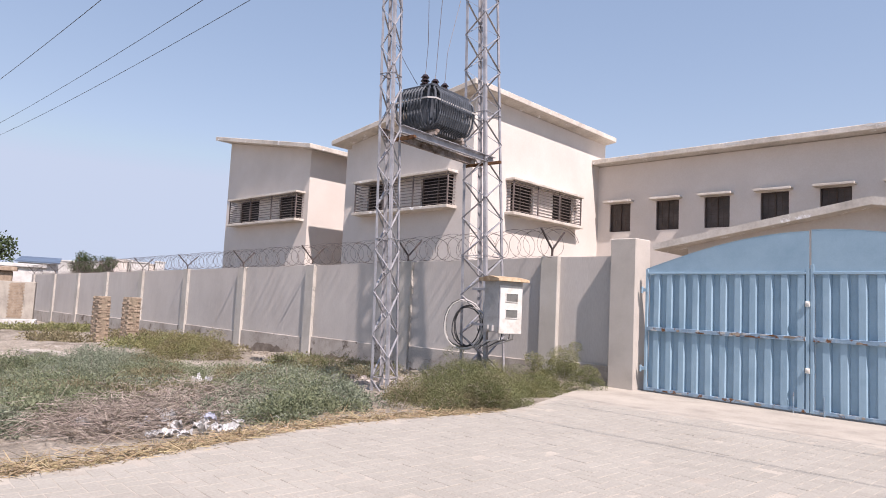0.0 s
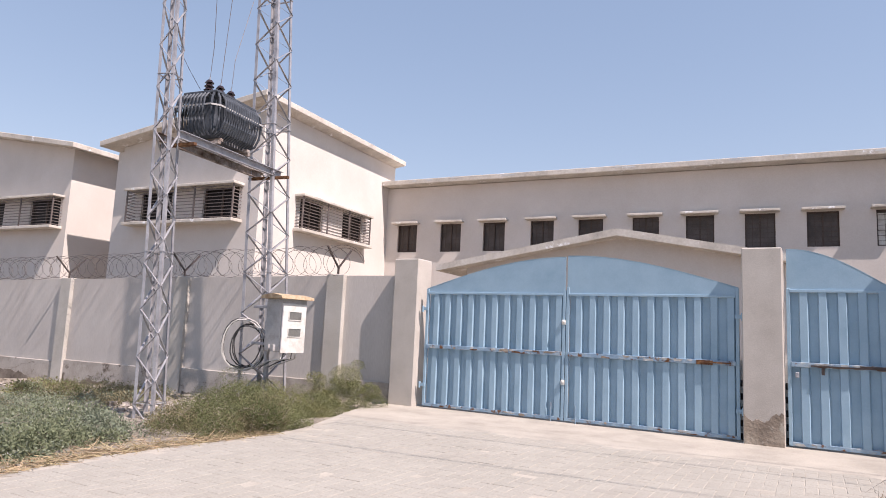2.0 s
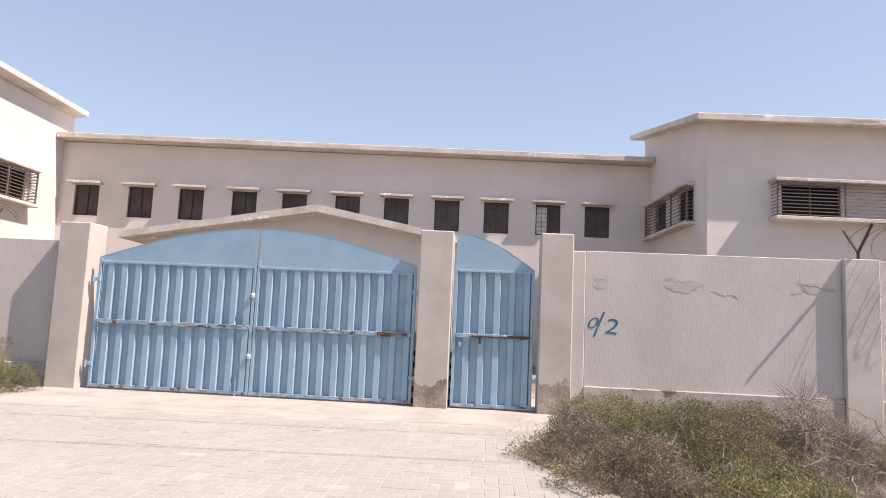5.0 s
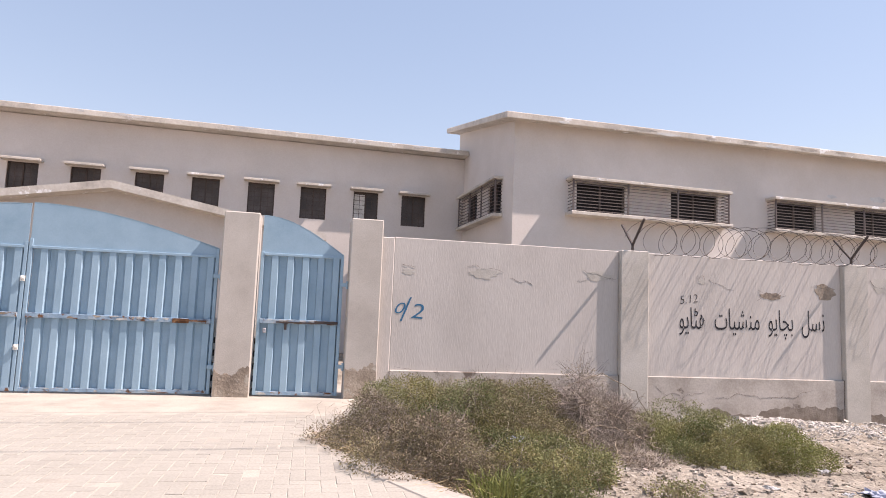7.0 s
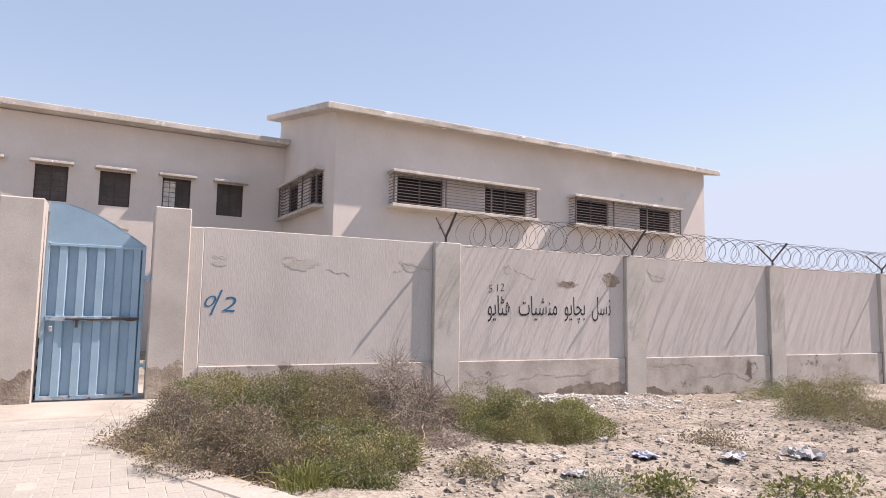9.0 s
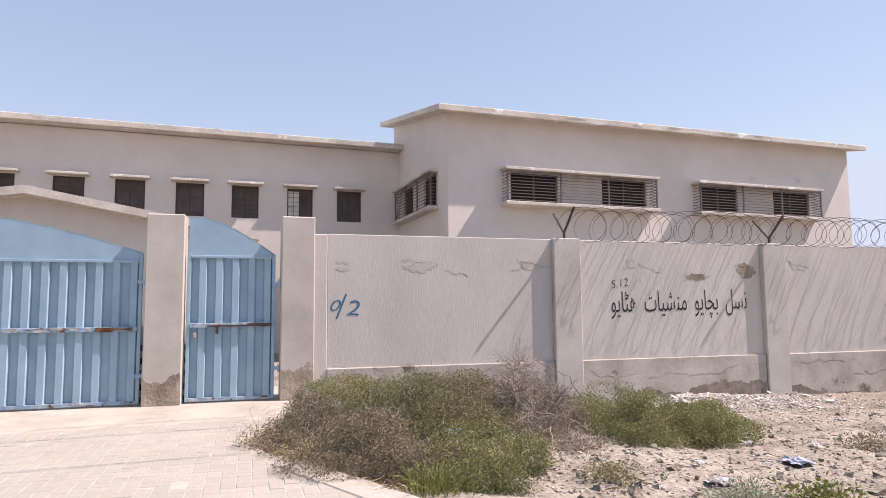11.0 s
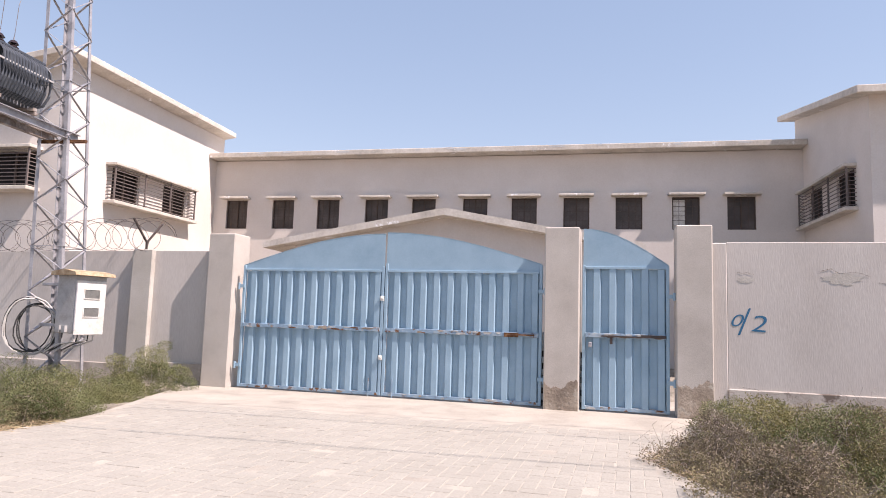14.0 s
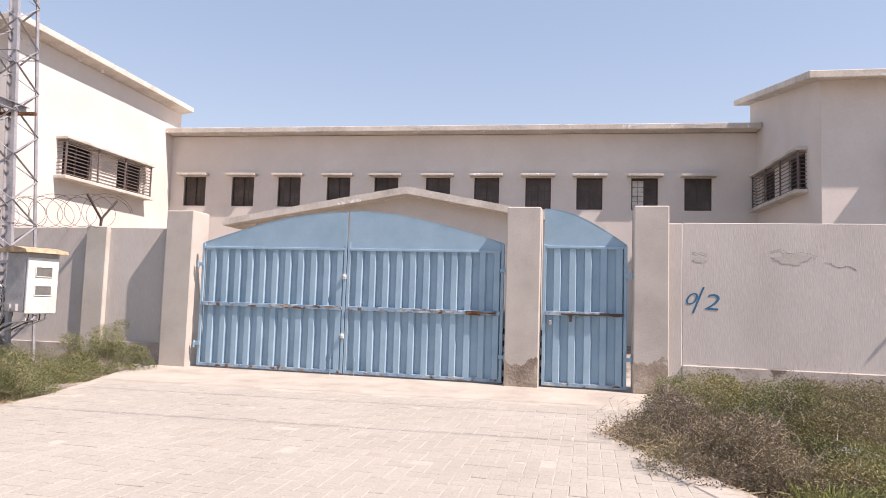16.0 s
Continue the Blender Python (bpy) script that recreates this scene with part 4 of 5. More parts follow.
cable_coil((-8.2, 9.75, 1.02), 0.48, CABLE, 1, "black service cable looped on a lattice tower")
cable_coil((-8.15, 9.70, 1.0), 0.50, CABLE_PALE, 2, "pale service cable looped on a lattice tower")
cable_coil((-8.1, 9.80, 0.98), 0.42, CABLE, 3, "black service cable looped on a lattice tower", 3)
for k in range(5):
    rnd = random.Random(k)
    y = 9.55 + 0.12 * k
    pts = [(-7.05, y, 0.95), (-7.05 + 0.1 * rnd.random(), y - 0.05, 0.80), (-7.3, y - 0.03, 0.70 + 0.06 * rnd.random()), (-7.6, y + 0.05, 0.62), (-7.8, y + 0.2, 0.55)]
    ob = part("service_cable", tube(bmesh.new(), pts, 0.012, 5), CABLE if k % 2 else CABLE_PALE, None)
    tagged(ob, "slack service cable drooping under a meter box", "cable", "cables on the tower")

# overhead lines
for y0, z0, y1 in ((4.85, 8.5, 5.3), (6.45, 8.5, 7.3), (7.2, 8.5, 8.0)):
    pts = []
    for k in range(41):
        s = k / 40
        pts.append((34 - 104 * s, y0 + (y1 - y0) * max(0, s - 0.42) / 0.58, z0 + 2.2 * (2 * s - 0.95) ** 2 - 0.02))
    ob = part("overhead_line", tube(bmesh.new(), pts, 0.010, 4), CABLE, None)
    tagged(ob, "thin bare overhead power line against the sky", "power line", "overhead lines")
for k, (y, ty) in enumerate(((8.3, 8.35), (8.6, 9.0), (8.9, 10.0))):
    x = -8.14 - 0.078 * (y - 8.6)
    pts = [(x, y, 5.89), (x, y + 0.03, 6.5), (x - 0.1, y + 0.6 * (ty - y), 8.6), (x - 0.25, ty, 10.6)]
    ob = part("jumper_wire", tube(bmesh.new(), pts, 0.006, 4), WIRE, None)
    tagged(ob, "thin wire rising from a transformer bushing", "wire", "jumper wires")
ob = part("jumper_wire", tube(bmesh.new(), [(-8.12, 8.1, 5.6), (-8.1, 7.8, 5.85), (-8.13, 7.46, 6.25)], 0.006, 4), WIRE, None)
tagged(ob, "thin earth wire from a transformer to its tower", "wire", "jumper wires")

# ---- razor wire on the walls ----


def bracket(u, top, m=W):
    g = root("wire_bracket", m @ pose(u, 0.17, top), "dark rusty forked steel bracket on a wall top", "bracket", "wire brackets")
    part("post", bar(bmesh.new(), (0, 0, -0.1), (0, 0, 0.16), 0.035, 0.035), DARK_STEEL, g)
    part("arm", bar(bmesh.new(), (0, 0, 0.14), (0, 0.42, 0.56), 0.032, 0.032), DARK_STEEL, g)
    part("arm", bar(bmesh.new(), (0, 0, 0.14), (0, -0.42, 0.56), 0.032, 0.032), DARK_STEEL, g)


def razor_coil(u0, u1, top, seed, pitch=0.38, r=0.31, lay=0.2, m=W):
    rnd = random.Random(seed)
    pts, n = [], int(abs(u1 - u0) / pitch * 18)
    for k in range(n + 1):
        a = 2 * math.pi * k / 18
        u = u0 + (u1 - u0) * k / n
        rr = r * (1 + 0.05 * math.sin(k * 0.13) + 0.03 * math.sin(k * 0.051))
        pts.append((u + lay * math.cos(a), 0.05 + rr * math.cos(a), top(u) + 0.31 + rr * math.sin(a)))
    bm = bmesh.new()
    tube(bm, pts, 0.0052, 3)
    ob = part("razor_wire", bm, WIRE, None, "thin coil of rusty razor wire along a wall top")
    ob.matrix_basis = m
    tagged(ob, category="razor wire", group="razor wire coils")


for e in LEFT_PILASTERS:
    bracket(e - 0.2, left_top(e) + 0.02, WL)
razor_coil(-7.5, -49.2, left_top, 1, m=WL)
razor_coil(-7.4, -49.2, lambda u: left_top(u) - 0.02, 5, 0.62, 0.27, 0.1, m=WL)
for i in range(8):
    bracket(6.8 + 4.62 * i + 0.27, 2.66)
razor_coil(7.25, 43.0, lambda u: 2.64, 2, lay=-0.24)
razor_coil(7.35, 43.0, lambda u: 2.62, 7, 0.46, 0.28, -0.12)

# ---- writing on the wall ----


def lettering(name, text, u, z, size, width, mat, label, shear=0.0, tilt=0.0, thin=-0.004):
    """Words in the built-in font, laid 3 mm proud of the wall face and fitted to a width."""
    c = bpy.data.curves.new(name, "FONT")
    c.body, c.size, c.extrude, c.shear, c.offset = text, size, 0.001, shear, thin
    tmp = bpy.data.objects.new(name, c)
    scene.collection.objects.link(tmp)
    bpy.context.view_layer.update()
    me = bpy.data.meshes.new_from_object(tmp)
    bpy.data.objects.remove(tmp)
    xs = [v.co.x for v in me.vertices]
    me.transform(Matrix.Translation((-min(xs), 0, 0)))
    me.transform(Matrix.Diagonal((width / (max(xs) - min(xs)), 1, 1, 1)))
    me.materials.append(mat)
    ob = new(name, me)
    ob.matrix_basis = W @ pose(u, 0.157, z, 90, 0, 0) @ pose(0, 0, 0, 0, 0, tilt)
    return tagged(ob, label, "graffiti")


lettering("wall_writing", "ﻮﯾﺎﭩﻫ  ﺕﺎﯿﺸﻨﻣ  ﻮﯾﺎﭽﺑ  ﻞﺴﻧ", 8.0, 1.33, 0.55, 3.05, SPRAY_BLACK, "black hand-painted slogan across a rendered wall", 0.0, 0.8, -0.003)
lettering("wall_number", "5.12", 8.02, 1.77, 0.22, 0.36, SPRAY_BLACK, "small black hand-painted figures on a wall", 0.2, 8)
for figure, u, z, size, width, lean in (("0", 2.79, 1.40, 0.27, 0.17, 0.3), ("/", 2.88, 1.27, 0.60, 0.16, 0.1), ("2", 3.06, 1.33, 0.36, 0.21, 0.15)):
    lettering("wall_number", figure, u, z, size, width, SPRAY_BLUE, "blue sprayed figure on a rendered wall", lean, -4, -0.002)

# ---- plants ----


def leaves(centres, dirs, length, width, rng):
    """Diamond leaves: four corners each, slightly folded."""
    n = len(centres)
    d = dirs + rng.normal(0, 0.85, (n, 3))
    d /= np.linalg.norm(d, axis=1, keepdims=True) + 1e-9
    side = np.cross(d, rng.normal(0, 1, (n, 3)))
    side /= np.linalg.norm(side, axis=1, keepdims=True) + 1e-9
    ln = length * rng.uniform(0.6, 1.35, (n, 1))
    wd = width * rng.uniform(0.6, 1.3, (n, 1))
    v = np.stack([centres, centres + d * ln * 0.5 + side * wd, centres + d * ln, centres + d * ln * 0.5 - side * wd], 1).reshape(-1, 3)
    return v


def quads(n):
    return np.arange(n * 4).reshape(-1, 4).tolist()


def twigs(a, b, w, rng):
    """Thin flat sticks from a to b."""
    d = b - a
    side = np.cross(d, rng.normal(0, 1, d.shape))
    side /= np.linalg.norm(side, axis=1, keepdims=True) + 1e-9
    side *= w
    return np.stack([a - side, a + side, b + side * 0.4, b - side * 0.4], 1).reshape(-1, 3)


def bush(x, y, rx, ry, h, n, mat, label, seed, leaf=(0.05, 0.011), sticks=0.25, category="bush", group="roadside bushes", bare=0.0):
    """A low shrub: many small clumps of leaves over a dome, with gaps between them, on arching stems from the ground."""
    rng = np.random.default_rng(seed)
    mats = mat if isinstance(mat, tuple) else (mat,)
    clumps = max(14, int(36 * rx * ry / (0.55 + 0.45 * min(1.0, h)))) + 8
    ang, rad = rng.uniform(0, 2 * np.pi, clumps), np.sqrt(rng.uniform(0, 1, clumps))
    wob = 1 + 0.16 * np.sin(3 * ang + seed) + 0.10 * np.sin(5 * ang + 2.3 * seed)
    dome = h * (1 - 0.66 * rad ** 2.6) * rng.uniform(0.5, 1.15, clumps)
    deep = rng.uniform(0, 1, clumps) ** 2.2
    cr = (0.105 + 0.125 * min(1.0, rx * ry) ** 0.5) * rng.uniform(0.6, 1.5, clumps)
    c = np.stack([rx * rad * wob * np.cos(ang), ry * rad * wob * np.sin(ang), np.maximum(dome - cr * 0.8, 0.05) * (1 - 0.75 * deep)], 1)
    gz = np.array([ground_z(x + p[0], y + p[1]) for p in c]) - ground_z(x, y)
    c[:, 2] += gz
    root_at = np.stack([c[:, 0] * 0.7, c[:, 1] * 0.7, gz * 0.7 - 0.04], 1)
    g = root("bush", pose(x, y, ground_z(x, y)), label, category, group)
    m = int(n * (1 - bare))
    share = cr ** 2 / (cr ** 2).sum()
    which = rng.choice(clumps, m, p=share)
    d = rng.normal(0, 1, (m, 3))
    d[:, 2] = d[:, 2] * 0.9 + 0.25
    d /= np.linalg.norm(d, axis=1, keepdims=True)
    p = c[which] + d * (cr[which] * rng.uniform(0.3, 1.0, m) ** 0.5)[:, None] * np.array([1.15, 1.15, 0.85]) + rng.normal(0, 0.012, (m, 3))
    p[:, 2] = np.maximum(p[:, 2], gz[which] + 0.01)
    kind = rng.integers(0, len(mats), clumps)[which]
    kind = np.where(rng.random(m) < 0.18, rng.integers(0, len(mats), m), kind)
    for i, one in enumerate(mats):
        pick = kind == i
        if pick.any():
            raw("foliage", leaves(p[pick], d[pick], leaf[0], leaf[1], rng).tolist(), quads(int(pick.sum())), one, g)
    # stems to the clumps, and fine crooked twigs inside and round them
    mid = (root_at + c) / 2 + rng.normal(0, 0.06, c.shape)
    k = int(n * sticks * (0.012 + 0.10 * bare)) + 30
    j = rng.integers(0, clumps, k)
    d = rng.normal(0, 1, (k, 3))
    d /= np.linalg.norm(d, axis=1, keepdims=True)
    a = c[j] + d * cr[j][:, None] * rng.uniform(0.0, 0.6, (k, 1))
    turn = rng.normal(0, 0.6, (k, 3))
    b = a + (d + turn) * cr[j][:, None] * 0.55
    e = b + (d - turn) * cr[j][:, None] * 0.5 + np.array([0, 0, 0.01])
    a[:, 2], b[:, 2], e[:, 2] = (np.maximum(q[:, 2], gz[j]) for q in (a, b, e))
    w = np.concatenate([twigs(root_at, mid, 0.006, rng), twigs(mid, c, 0.004, rng), twigs(a, b, 0.0026, rng), twigs(b, e, 0.0018, rng)])
    tagged(raw("twig_tangle", w.tolist(), quads(2 * clumps + 2 * k), TWIG, g), "fine dry twigs", kind="stuff")
    return g


def grass_tuft(x, y, r, h, n, mat, label, seed):
    """Bent blades that fan out from the ground."""
    rng = np.random.default_rng(seed)
    a = np.stack([rng.normal(0, r * 0.45, n), rng.normal(0, r * 0.45, n), np.zeros(n)], 1)
    out = a * np.array([1, 1, 0]) / r + rng.normal(0, 0.35, (n, 3)) * np.array([1, 1, 0])
    up = h * rng.uniform(0.5, 1.1, (n, 1)) * np.array([0, 0, 1.0])
    mid, tip = a + out * 0.07 + up * 0.7, a + out * 0.13 + up * rng.uniform(0.7, 1.05, (n, 1))
    g = root("grass_tuft", pose(x, y, ground_z(x, y)), label, "grass tuft", "grass tufts")
    tagged(raw("foliage", np.concatenate([twigs(a, mid, 0.006, rng), twigs(mid, tip, 0.004, rng)]).tolist(), quads(2 * n), mat, g), "thin bent green grass", kind="stuff")


# beside the gate
bush(2.78, 7.25, 0.66, 0.75, 0.52, 30000, (LEAF_BROWN, LEAF_BROWN, LEAF_DRY), "dark dry thorny shrub with few leaves by the drive", 11, (0.024, 0.0055), 1.0, bare=0.35)
bush(3.65, 7.3, 1.05, 1.15, 0.80, 105000, (LEAF_DRY, LEAF_GOLD, LEAF_BROWN, LEAF_DEEP), "dense olive shrub against a boundary wall", 12, (0.023, 0.0059), 0.6)
bush(4.35, 7.1, 0.85, 1.05, 0.80, 88000, (LEAF_DEEP, LEAF_GOLD, LEAF_DRY, LEAF_DRY), "dense green shrub with yellowing leaves", 25, (0.023, 0.0059), 0.5)
bush(3.6, 9.2, 0.8, 0.55, 0.72, 20000, (LEAF_DEEP, LEAF), "fresh green shrub against a boundary wall", 17, (0.025, 0.0059), 0.3)
bush(5.25, 7.9, 1.15, 1.15, 0.92, 85000, (LEAF_BROWN, LEAF_BROWN, LEAF_DRY), "brown half-dead shrub with tangled bare twigs", 13, (0.022, 0.0050), 2.0, bare=0.8)
bush(3.2, 6.05, 0.85, 0.85, 0.55, 46000, (LEAF_DRY, LEAF_BROWN, LEAF_BROWN), "olive-brown shrub spilling onto the kerb", 14, (0.025, 0.0063), 0.6, bare=0.15)
bush(4.05, 5.75, 0.65, 0.65, 0.52, 30000, (LEAF_DEEP, LEAF, LEAF_GOLD), "green shrub spilling onto rubble", 26, (0.025, 0.0063), 0.4)
grass_tuft(3.36, 4.92, 0.24, 0.22, 330, LEAF_BRIGHT, "bright green tuft of grass at the kerb", 15)
bush(3.75, 4.95, 0.35, 0.3, 0.24, 6000, LEAF_DEEP, "low green shrub at the kerb", 27, (0.025, 0.0063), 0.2)
bush(5.35, 6.35, 0.40, 0.35, 0.28, 5000, LEAF_BROWN, "small brown dead shrub on rubble", 28, (0.03, 0.006), 1.0, bare=0.85)
bush(6.3, 7.75, 0.9, 0.8, 0.50, 40000, (LEAF, LEAF_GOLD, LEAF_BRIGHT), "low green shrub on rubble", 29, (0.025, 0.0063), 0.25)
bush(6.9, 6.9, 0.90, 0.85, 0.60, 42000, (LEAF_DEEP, LEAF, LEAF_GOLD, LEAF), "low green shrub on rubble", 16, (0.025, 0.0063), 0.25)
bush(7.65, 6.8, 0.66, 0.65, 0.55, 24000, (LEAF, LEAF_BRIGHT, LEAF_GOLD), "low green shrub on rubble", 18, (0.025, 0.0063), 0.25)
bush(7.5, 8.4, 0.8, 0.6, 0.55, 16000, (LEAF_DEEP, LEAF), "low fresh green shrub at a wall's foot", 19, (0.025, 0.0059), 0.25)
bush(13.7, 6.3, 1.35, 1.0, 0.80, 36000, (LEAF, LEAF_DEEP, LEAF_DRY), "low green shrub on open rubble ground", 20, (0.025, 0.0063), 0.25)
bush(15.2, 8.6, 1.3, 0.45, 0.42, 9000, (LEAF, LEAF_DEEP), "low weeds at a wall's foot", 21, (0.025, 0.0059), 0.25)
bush(17.2, 8.6, 1.2, 0.5, 0.5, 6000, LEAF, "low weeds at a wall's foot", 22, (0.025, 0.0059), 0.25)
bush(7.85, 3.25, 0.75, 0.2, 0.24, 800, LEAF_BRIGHT, "young green shrub beside the road", 23, (0.060, 0.012), 0.3)
bush(9.4, 5.7, 0.4, 0.3, 0.25, 1500, LEAF_DRY, "small dry weed on rubble", 24, (0.04, 0.009), 0.8, bare=0.5)
bush(4.98, 4.9, 0.18, 0.16, 0.20, 1500, (LEAF_DRY, LEAF), "small olive weed on rubble", 44, (0.03, 0.007), 0.5)
bush(5.6, 4.05, 0.30, 0.25, 0.18, 1600, LEAF_BLUE, "small grey-green weed on rubble", 45, (0.03, 0.007), 0.4)
bush(6.3, 3.9, 0.25, 0.2, 0.16, 700, LEAF_BRIGHT, "small fresh green weed on rubble", 46, (0.05, 0.012), 0.2)
# round the towers
bush(-5.75, 6.95, 0.95, 0.95, 0.62, 62000, (LEAF_DEEP, LEAF_DEEP, LEAF_DRY), "low dense green shrub beside the drive", 31, (0.023, 0.0059), 0.3)
bush(-6.3, 8.8, 0.75, 0.85, 0.58, 30000, (LEAF_DEEP, LEAF), "green shrub at a tower's foot", 32, (0.023, 0.0059), 0.3)
bush(-6.2, 10.2, 0.8, 0.6, 0.92, 30000, (LEAF_DEEP, LEAF), "taller green shrub against a boundary wall", 33, (0.023, 0.0059), 0.4)
bush(-8.1, 9.7, 0.8, 0.7, 0.66, 16000, LEAF_DEEP, "dark green shrub round a tower's foot", 34, (0.023, 0.0059), 0.3)
for k, (x, y, r) in enumerate(((-6.4, 5.35, 0.5), (-6.2, 4.8, 0.45), (-6.0, 4.25, 0.4), (-7.3, 5.8, 0.5), (-7.0, 5.1, 0.55), (-7.6, 1.9, 0.6), (-7.2, 1.3, 0.5), (-8.2, 2.5, 0.7))):
    bush(x, y, r, r, 0.36, int(11000 * r), LEAF_WEED if k % 3 else LEAF_BLUE, "low green weeds beside the paving", 350 + k, (0.045, 0.010), 0.25, "weeds", "verge weeds")
bush(-10.2, 8.4, 0.8, 0.6, 0.34, 5000, (LEAF_DRY, LEAF_BLUE), "thin weeds beside a tower", 35, (0.05, 0.010), 0.4)
# the weedy verge
field = random.Random(4)
for k in range(48):
    x = field.uniform(-15.5, -6.3)
    y = field.uniform(1.2, 7.6) if x > -12 else field.uniform(0.5, 6.2)
    if (y < 3.9 - 0.55 * (x + 9.5) * 0.3 and x > -7.4) or (x > -9.2 and y > 5.7) or (x > -7.2 and y > 5.0):
        continue
    mat = field.choice((LEAF_WEED, LEAF_BLUE, LEAF_BLUE, LEAF_WEED, LEAF_DRY))
    r = field.uniform(0.6, 1.05)
    bush(x, y, r, r * field.uniform(0.7, 1.1), field.uniform(0.26, 0.5), int(9500 * r), mat,
         {"weed_leaves": "low green weeds on a sandy verge", "grey_green_leaves": "low grey-green weeds on a sandy verge", "olive_dry_leaves": "low dry olive weeds on a sandy verge"}[mat.name],
         100 + k, (0.040, 0.008), 0.5, "weeds", "verge weeds")
for k in range(9):
    x, y = field.uniform(-11.5, -7.5), field.uniform(1.6, 5.6)
    if x > -8.2 and y < 4.4:
        continue
    r = field.uniform(0.5, 0.85)
    bush(x, y, r, r, field.uniform(0.28, 0.45), int(6500 * r), LEAF_WEED, "low green weeds on a sandy verge", 300 + k, (0.038, 0.008), 0.5, "weeds", "verge weeds")
bush(-17.6, 8.6, 1.9, 1.2, 0.85, 24000, (LEAF, LEAF_DRY, LEAF_GOLD), "yellow-green shrub at a boundary wall", 41, (0.045, 0.010), 0.3)
bush(-13.6, 9.4, 0.9, 0.6, 0.4, 4000, (LEAF_DRY, LEAF), "small yellow-green shrub beside a wall", 42, (0.06, 0.014), 0.3)
bush(-11.8, 9.6, 1.5, 0.8, 0.5, 13000, (LEAF_DRY, LEAF_DEEP), "dark green weeds near a wall", 43, (0.035, 0.008), 0.4)
for k in range(9):
    x = field.uniform(-36, -19)
    bush(x, field.uniform(5.5, 10.5), 1.6, 0.9, 0.4, 2400, field.choice((LEAF_DRY, LEAF_DRY, LEAF)), "sparse far weeds at a wall's foot", 60 + k, (0.10, 0.024), 0.2, "weeds", "verge weeds")
# heaps of dead stalks along the verge
for x, y, s in ((-6.5, 2.3, 1), (-7.5, 4.0, 2), (-6.9, 3.1, 3)):
    rng = np.random.default_rng(s)
    n = 3200
    a = np.stack([rng.normal(0, 0.36, n), rng.normal(0, 0.36, n), np.abs(rng.normal(0.02, 0.13, n))], 1)
    d = rng.normal(0, 1, (n, 3)) * np.array([1, 1, 0.35])
    b = a + d / np.linalg.norm(d, axis=1, keepdims=True) * rng.uniform(0.08, 0.32, (n, 1))
    b[:, 2] = np.maximum(b[:, 2], 0.0)
    ob = raw("stalk_heap", twigs(a, b, 0.0032, rng).tolist(), quads(n), TWIG)
    ob.location = (x, y, ground_z(x, y) + 0.02)
    tagged(ob, "grey-brown heap of dead stalks on the verge", "stalk heap", "stalk heaps", "stuff")


def straw_strip():
    rng = np.random.default_rng(9)
    n = 9000
    y = -1.5 + 8.4 * rng.uniform(0, 1, n) ** 1.5
    x = np.array([drive_edges(v)[0] for v in y]) - np.abs(rng.normal(0, 0.28, n)) + 0.08
    z = np.array([ground_z(p, q) + max(0, relief(p, q)) for p, q in zip(x, y)]) + rng.uniform(0, 0.05, n)
    a = np.stack([x, y, z], 1)
    d = rng.normal(0, 1, (n, 3)) * np.array([1, 1, 0.25])
    b = a + d / np.linalg.norm(d, axis=1, keepdims=True) * rng.uniform(0.05, 0.2, (n, 1))
    ob = raw("dry_grass", twigs(a, b, 0.004, rng).tolist(), quads(n), STRAW)
    tagged(ob, "flattened yellow dry grass along the paving's edge", "dry grass", kind="stuff")
    n = 900
    y = rng.uniform(4.8, 8.0, n)
    x = np.array([drive_edges(v)[1] for v in y]) + np.abs(rng.normal(0, 0.2, n)) - 0.03
    a = np.stack([x, y, np.array([ground_z(p, q) for p, q in zip(x, y)]) + rng.uniform(0.02, 0.07, n)], 1)
    d = rng.normal(0, 1, (n, 3)) * np.array([1, 1, 0.25])
    b = a + d / np.linalg.norm(d, axis=1, keepdims=True) * rng.uniform(0.05, 0.16, (n, 1))
    ob = raw("dry_grass", twigs(a, b, 0.004, rng).tolist(), quads(n), STRAW)
    tagged(ob, "dry grass at the foot of shrubs beside paving", "dry grass", kind="stuff")


straw_strip()


def dead_branch(points, r, label, seed):
    """A bleached bare branch lying on the ground, with thin side twigs."""
    rnd = random.Random(seed)
    ps = [Vector((x, y, ground_z(x, y) + z)) for x, y, z in points]
    fine = []
    for p, q in zip(ps, ps[1:]):
        for k in range(6):
            fine.append(p.lerp(q, k / 6) + Vector((rnd.gauss(0, 0.012), rnd.gauss(0, 0.012), rnd.gauss(0, 0.008))))
    g = root("dead_branch", pose(*fine[0]), label, "branch", "dead branches")
    back = pose(*(-fine[0]))
    stem = part("stem", tube(bmesh.new(), [back @ p for p in fine], r, 5), BLEACHED, g)
    for k in range(3, len(fine), 2):
        d = Vector((rnd.uniform(-0.3, 0.3), rnd.uniform(-0.25, 0.25), rnd.uniform(-0.02, 0.1))) * 0.7
        p = back @ fine[k]
        part("side_twig", tube(bmesh.new(), [p, p + d * 0.5 + Vector((0, 0, 0.03)), p + d], r * 0.4, 4), BLEACHED, g)


